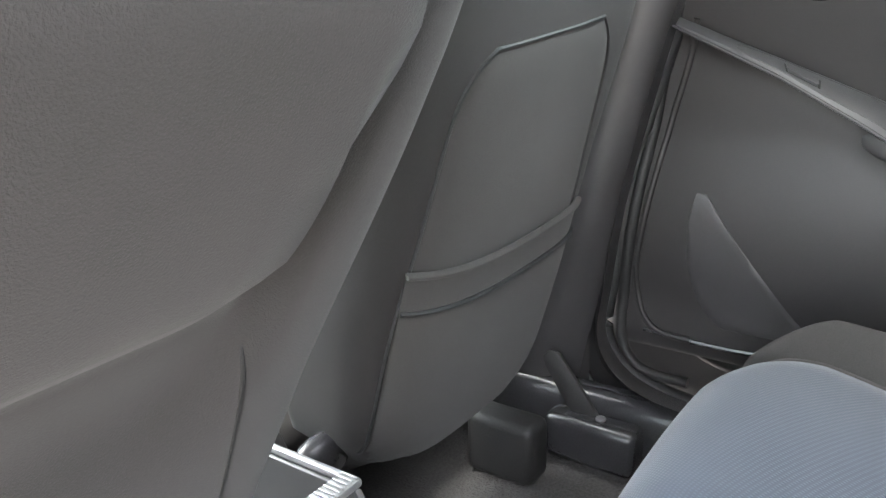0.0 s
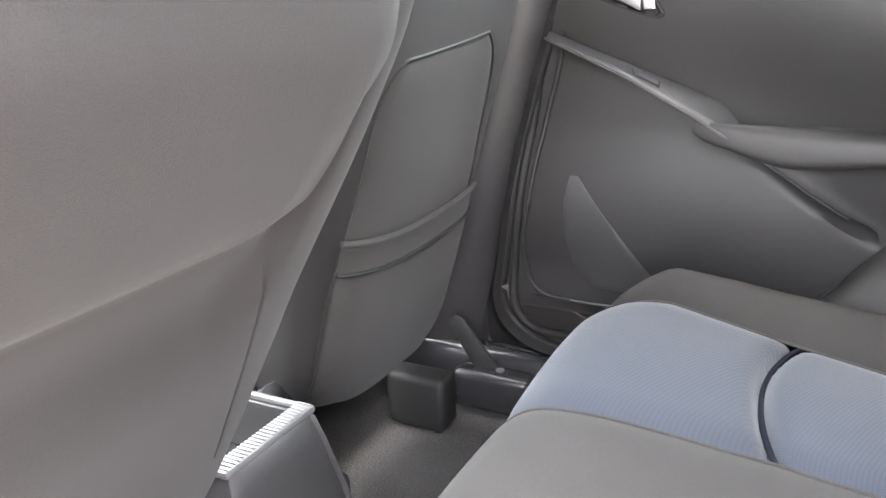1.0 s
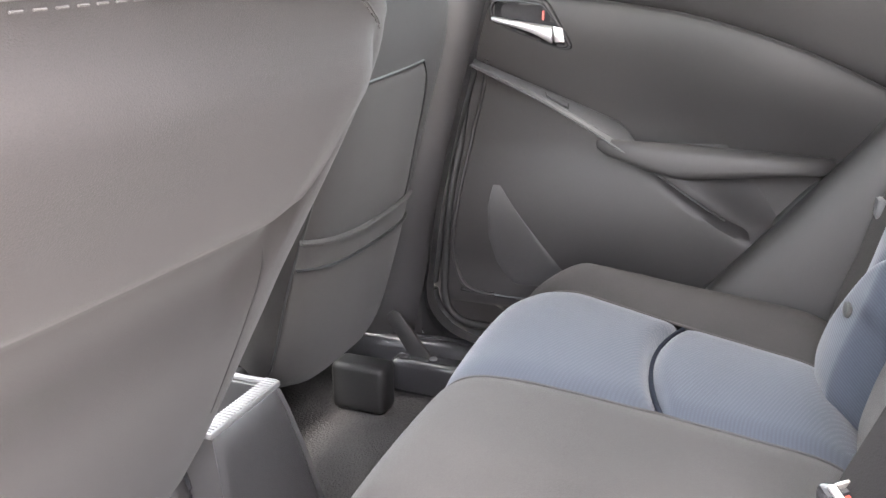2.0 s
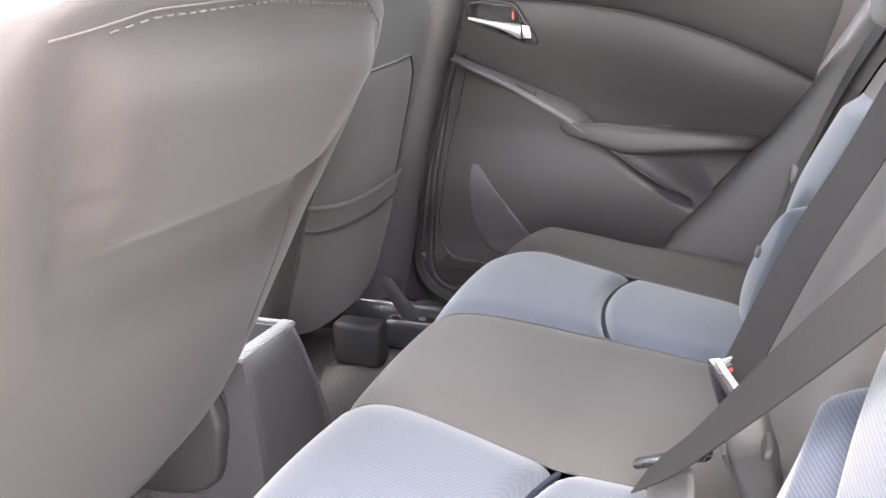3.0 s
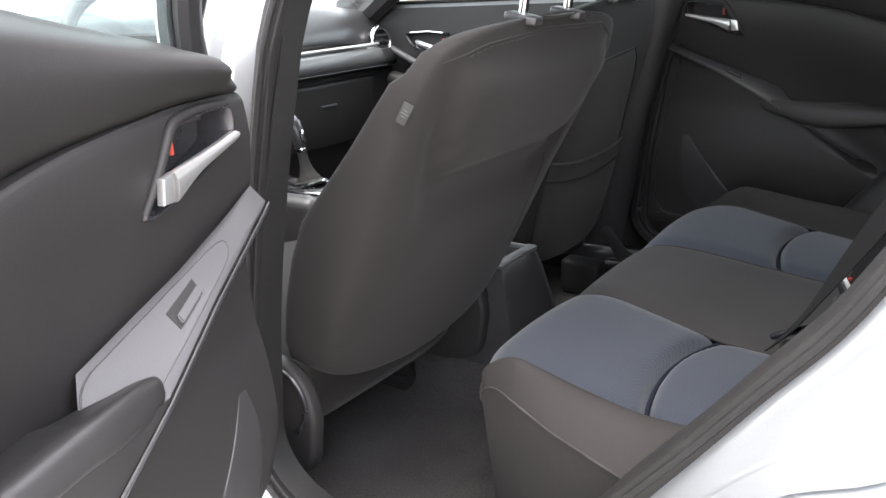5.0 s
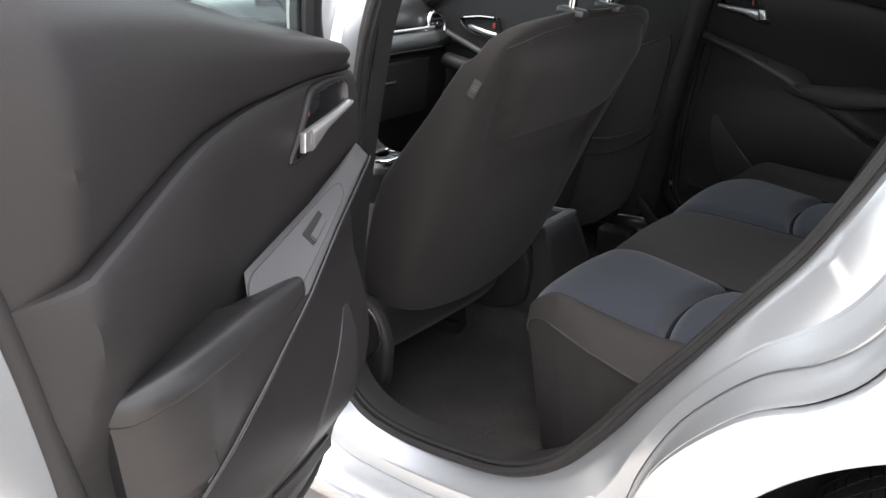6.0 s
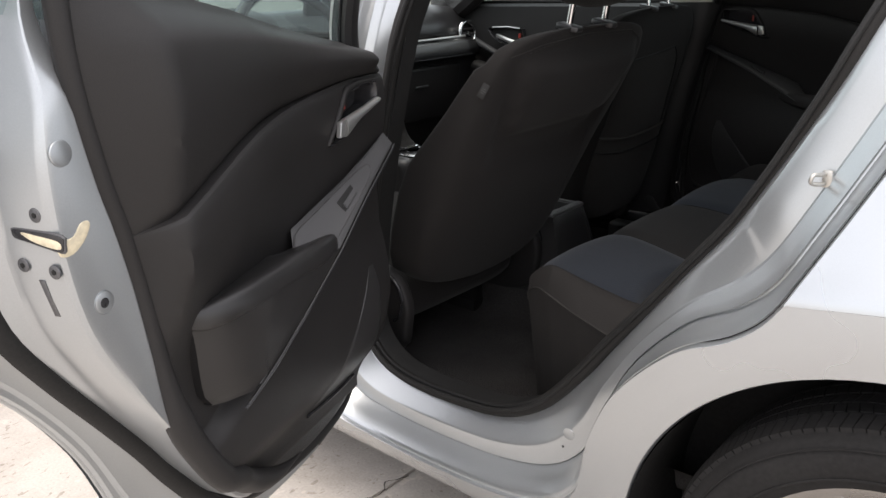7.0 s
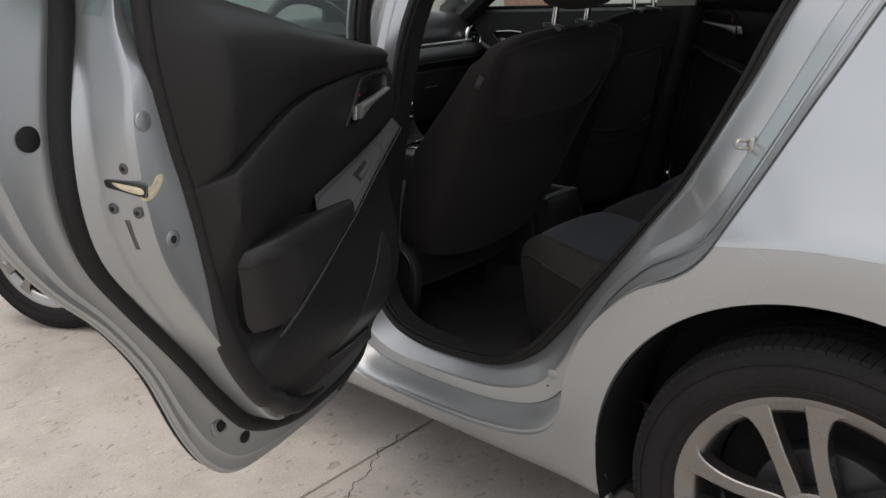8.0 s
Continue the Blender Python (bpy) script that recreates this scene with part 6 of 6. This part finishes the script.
def turned(stations, squash=0.85):
    return [[(dx + r * math.cos(a), r * squash * math.sin(a), z) for a in (2 * math.pi * i / 20 for i in range(20))] for r, z, dx in stations]


part("boot", loft(turned([(0.044, -0.006, 0), (0.040, 0.006, 0), (0.033, 0.010, 0), (0.030, 0.018, 0), (0.023, 0.024, 0), (0.021, 0.032, 0), (0.016, 0.042, 0), (0.0135, 0.060, 0), (0.0125, 0.080, 0)]), wrap=True), TYRE, gear, "black leather boot")
part("boot_ring", tube([(0.044 * math.cos(a), 0.038 * math.sin(a), 0.002) for a in (2 * math.pi * i / 32 for i in range(32))], 0.0045, 8, True), CHROME, gear, "chrome ring round the boot")
part("collar", loft(turned([(0.014, 0.080, 0), (0.0155, 0.083, 0), (0.0155, 0.089, 0), (0.014, 0.092, 0)]), wrap=True, caps=True), CHROME, gear, "chrome collar")
part("knob", loft(turned([(0.016, 0.090, 0), (0.019, 0.104, 0), (0.022, 0.122, -0.002), (0.026, 0.142, -0.006), (0.029, 0.158, -0.014), (0.028, 0.172, -0.024), (0.022, 0.184, -0.034), (0.010, 0.190, -0.042)]), wrap=True, caps=True), GLOSS, gear, "glossy black knob")
part("knob_insert", block((0.006, 0.014, 0.030), (0.0185, 0, 0.118), 0.0025), CHROME, gear, "chrome insert")
for y in (-0.034, 0.034):
    part("plate_trim", moved(block((0.15, 0.006, 0.006), (-1.63, y, 0.624), 0.002), pose(1.25, 0, -0.25)), CHROME, console, "chrome trim beside the selector slot")

# ---- dashboard ----
dash = empty("dashboard", pose(-1.95, 0, 0.6), "black padded dashboard with a silver strip and round vents", "dashboard")


def dsh(x, y, z):
    return (x + 1.95, y, z - 0.6)


dprof = spline([(-2.20, 0.935), (-2.12, 0.968), (-2.03, 1.019), (-1.960, 1.044), (-1.900, 1.030), (-1.864, 0.978), (-1.852, 0.937), (-1.858, 0.922), (-1.858, 0.908), (-1.838, 0.898), (-1.828, 0.870), (-1.838, 0.848), (-1.862, 0.838), (-1.866, 0.80), (-1.875, 0.72), (-1.93, 0.58), (-2.02, 0.45), (-2.10, 0.40)], 5)
rows = []
for x, z in dprof:
    rows.append([dsh(x - 0.10 * smooth01((abs(y) - 0.45) / 0.25) * (0.3 if z < 0.9 else 1) * 0.5, y, z - 0.025 * smooth01((abs(y) - 0.35) / 0.35) * (1 if z > 0.93 else 0)) for y in np.linspace(-0.70, 0.70, 41)])
part("dash_pad", loft(rows), DASHSKIN, dash, "black padded dash", sharp=50)
band = [[dsh(x + 0.0025, y, z + 0.0015) for y in np.linspace(0.09, 0.60, 24)] for x, z in dprof[39:60]]
part("dash_band", loft(band), DASH, dash, "grey padded dash band", sharp=50)
part("dash_strip", tube([dsh(-1.848, y, 0.916) for y in np.linspace(0.10, 0.60, 20)], 0.0055, 8, flat=0.8), SATIN, dash, "thin silver strip")
part("glovebox_lid", moved(block((0.03, 0.42, 0.20), (0, 0, 0), 0.012, 3), pose(-1.882 + 1.95, 0.37, 0.725 - 0.6, 0, 10)), SOFT, dash, "black glovebox lid")
part("glovebox_latch", moved(block((0.010, 0.07, 0.007), (0, 0, 0), 0.003), pose(-1.862 + 1.95, 0.37, 0.755 - 0.6, 0, 10)), DASH, dash, "grey glovebox latch")
part("stitch_line", tube([dsh(-1.832, y, 0.850) for y in np.linspace(0.12, 0.62, 20)], 0.0016, 6), GREY, dash, "pale stitch line")


def vent(y):
    v = part("vent_ring", moved(tube([(0.043 * math.cos(a), 0.043 * math.sin(a), 0) for a in (2 * math.pi * i / 36 for i in range(36))], 0.0085, 10, True), Matrix.Translation(dsh(-1.872, y, 0.920)) @ pose(0, 0, 0, 0, 82)), CHROME, dash, "chrome vent ring")
    part("vent_barrel", moved(tube([(0, 0, -0.05), (0, 0, 0.004)], 0.042, 28), Matrix.Translation(dsh(-1.880, y, 0.920)) @ pose(0, 0, 0, 0, 82)), GLOSS, v, "black vent barrel")
    for k in (-1, 0, 1):
        part("vent_vane", moved(block((0.006, 0.076 - 0.02 * abs(k), 0.003), (0.018 * k, 0, 0.004), 0.001), Matrix.Translation(dsh(-1.872, y, 0.920)) @ pose(0, 0, 0, 0, 82)), TRIM, v)
    part("vent_knob", moved(round_disc(0.008, 0.010, 16, 0.002), Matrix.Translation(dsh(-1.872, y, 0.920)) @ pose(0, 0, 0, 0, 82)), CHROME, v, "chrome vent knob")


vent(0.645)
vent(-0.645)
part("instrument_hood", moved(block((0.20, 0.32, 0.10), (0, 0, 0), 0.045, 4), pose(-1.95 + 1.95, -0.38, 1.00 - 0.6, 0, 10)), SOFT, dash, "black instrument hood")
part("screen", moved(block((0.02, 0.21, 0.12), (0, 0, 0), 0.008, 2), pose(-1.90 + 1.95, 0.0, 1.04 - 0.6, 0, 12)), GLOSS, dash, "dark display screen")
part("centre_stack", moved(block((0.10, 0.26, 0.42), (0, 0, 0), 0.03, 3), pose(-1.89 + 1.95, 0.0, 0.68 - 0.6, 0, 12)), TRIM, dash, "black centre stack")

wheel_at = pose(-1.585, -0.385, 0.945, 0, 65, 0)
steer = empty("steering_wheel", wheel_at, "grey-black steering wheel with spokes", "steering wheel")
part("rim", tube([(0.182 * math.cos(a), 0.182 * math.sin(a), 0) for a in (2 * math.pi * i / 56 for i in range(56))], 0.0155, 12, True), GLOSS, steer, "leather rim")
part("hub", moved(slab(spline([(-0.06, -0.075), (0.05, -0.085), (0.07, 0), (0.05, 0.085), (-0.06, 0.075), (-0.08, 0)], 4, True), 0.05, 0.015, 3), pose(0, 0, -0.03)), SOFT, steer, "black hub pad")
for a in (90, 270, 0):
    part("spoke", moved(block((0.12, 0.035, 0.02), (0.115, 0, -0.01), 0.006), pose(0, 0, 0, 0, 0, a)), GREY, steer, "grey spoke")
part("column", tube([(0, 0, -0.25), (0, 0, -0.03)], 0.045, 16), TRIM, steer, "black column shroud")


# ---- front doors inside and glazing ----
def make_front_door(s, label):
    d = empty("front_door", pose(-1.6, s * 0.70, 0.3), label, "car door", "front doors")

    def Q(x, v, z):
        return (x + 1.6, s * (v - 0.70), z - 0.3)
    rows = []
    for z in list(np.linspace(0.32, 1.016, 27)) + [1.026, 1.026]:
        row = []
        for x in np.linspace(-2.05, -1.06, 30):
            v = 0.690 - 0.012 * math.sin(math.pi * (z - 0.32) / 0.71)
            if z < 0.86 + (x + 1.9) * -0.22:
                v += 0.028
            row.append(Q(x, v + (0.026 if z > 1.02 else 0), z))
        rows.append(row)
    part("trim_panel", loft(rows[:-1] + [[(x, y + s * 0.008, z - 0.02) for x, y, z in rows[-2]]]), SOFT, d, "black soft front door trim")
    part("armrest", tube([Q(x, 0.665, z) for x, z in ((-1.85, 0.80), (-1.70, 0.765), (-1.50, 0.735), (-1.20, 0.72))], 0.032, 14, flat=0.8), SOFT, d, "black armrest")
    part("grip_strip", tube([Q(x, 0.676, z) for x, z in ((-1.86, 0.895), (-1.75, 0.845), (-1.62, 0.79), (-1.45, 0.745))], 0.011, 10), GREY, d, "grey armrest strip")
    bez = spline([(-1.775, 0.955), (-1.785, 0.940), (-1.74, 0.905), (-1.64, 0.885), (-1.625, 0.90), (-1.635, 0.945), (-1.65, 0.955)], 4, True)
    c = np.array((-1.70, 0.922))
    rows = []
    for f, v in ((1.03, 0.69), (1.03, 0.672), (1.0, 0.668), (0.93, 0.672), (0.85, 0.70), (0.02, 0.705)):
        rows.append([Q(*(lambda p: (p[0], v, p[1] - 0.014))(lerp(c, p, f))) for p in bez])
    part("handle_bezel", loft(rows, wrap=True), GLOSS, d, "glossy black handle recess")
    lever = part("handle_lever", tube([Q(x, v, z - 0.014) for x, v, z in spline([(-1.765, 0.69, 0.928), (-1.72, 0.672, 0.918), (-1.68, 0.669, 0.907), (-1.645, 0.677, 0.897)], 4)], 0.0062, 10, flat=1.3), SATIN, d, "satin silver door handle")
    part("bezel_edge", tube([Q(x, 0.667, z - 0.014) for x, z in ((-1.77, 0.957), (-1.70, 0.960), (-1.645, 0.955))], 0.0028, 8), SATIN, d)
    sail = moved(slab([(-0.08, 0.0), (0.08, 0.0), (0.082, 0.055), (0.05, 0.095), (-0.01, 0.098), (-0.07, 0.06)], 0.014, 0.005), Matrix(((1, 0, 0, -2.0), (0, 0, 1, 0.662), (0, 1, 0, 0.985), (0, 0, 0, 1))))
    for v in sail.verts:
        v.co = Q(*v.co)
    part("mirror_sail", sail, TRIM, d, "black mirror sail cover")
    part("lock_mark", block((0.010, 0.006, 0.018), Q(-1.652, 0.678, 0.914), 0.002), RED, lever, "red lock marker")
    # glass and its frame
    lo = [(x, 0.985) for x in np.linspace(-1.95, -1.02, 12)]
    hi = [(x, curve_at([(-1.95, 1.03), (-1.70, 1.18), (-1.40, 1.33), (-1.15, 1.385), (-0.95, 1.385)], x)) for x in np.linspace(-1.95, -0.94, 12)]
    rows = []
    for f in np.linspace(0, 1, 6):
        rows.append([Q(lerp(a[0], b[0], f), 0.735 - 0.14 * smooth01((lerp(a[1], b[1], f) - 0.98) / 0.42), lerp(a[1], b[1], f)) for a, b in zip(lo, hi)])
    g = part("window_glass", loft(rows), GLASS, d, "tinted green side glass")
    g.visible_shadow = False
    part("window_frame", tube([Q(x, 0.735 - 0.14 * smooth01((z - 0.98) / 0.42), z) for x, z in ((-1.045, 0.985), (-1.005, 1.15), (-0.955, 1.36))], 0.022, 8, flat=0.7), TRIM, d, "black window frame")
    part("waist_seal", tube([Q(x, 0.726, 1.030) for x in np.linspace(-1.98, -1.04, 10)], 0.008, 8), RUBBER, d, "black waist seal")
    return d


make_front_door(-1, "closed driver door with tinted glass and black trim")
make_front_door(1, "closed front passenger door with tinted glass and black trim")

ws = [[(lerp(-2.12, -1.36, f), v * lerp(0.70, 0.58, f), lerp(0.975, 1.40, f) - 0.03 * v * v) for v in np.linspace(-1, 1, 13)] for f in np.linspace(0, 1, 8)]
g = part("windscreen", loft(ws), CLEAR, car, "clear windscreen")
g.modifiers.new("thick", "SOLIDIFY").thickness = 0.005
g.visible_shadow = False
rwin = [[(lerp(0.62, 0.20, f), v * lerp(0.62, 0.56, f), lerp(1.08, 1.335, f) - 0.03 * v * v) for v in np.linspace(-1, 1, 13)] for f in np.linspace(0, 1, 8)]
g = part("rear_window", loft(rwin), GLASS, car, "tinted rear window")
g.modifiers.new("thick", "SOLIDIFY").thickness = 0.004
g.visible_shadow = False


# ---- surroundings ----
BRICK = mat("far_red_brick", (0.30, 0.17, 0.13), rough=0.9, scale=30, vary=0.2, vscale=2)
PLASTER = mat("far_plaster", (0.46, 0.45, 0.42), rough=0.9, scale=20, vary=0.1, vscale=1)
wall = part("wall_far", block((0.25, 14, 1.1), (-9.0, 0, 0.55), 0.02), PLASTER, None, "pale plastered yard wall")
tagged(wall, kind="structure", category="wall")
wall2 = part("wall_side", block((20, 0.25, 1.15), (-4.0, 8.0, 0.575), 0.02), PLASTER, None, "pale plastered yard wall")
pier = part("wall_pier", block((1.1, 0.35, 1.35), (-6.8, 7.9, 0.675), 0.02), BRICK, None, "red brick pier in the yard wall")
tagged(pier, kind="structure", category="pier")
tagged(wall2, kind="structure", category="wall")
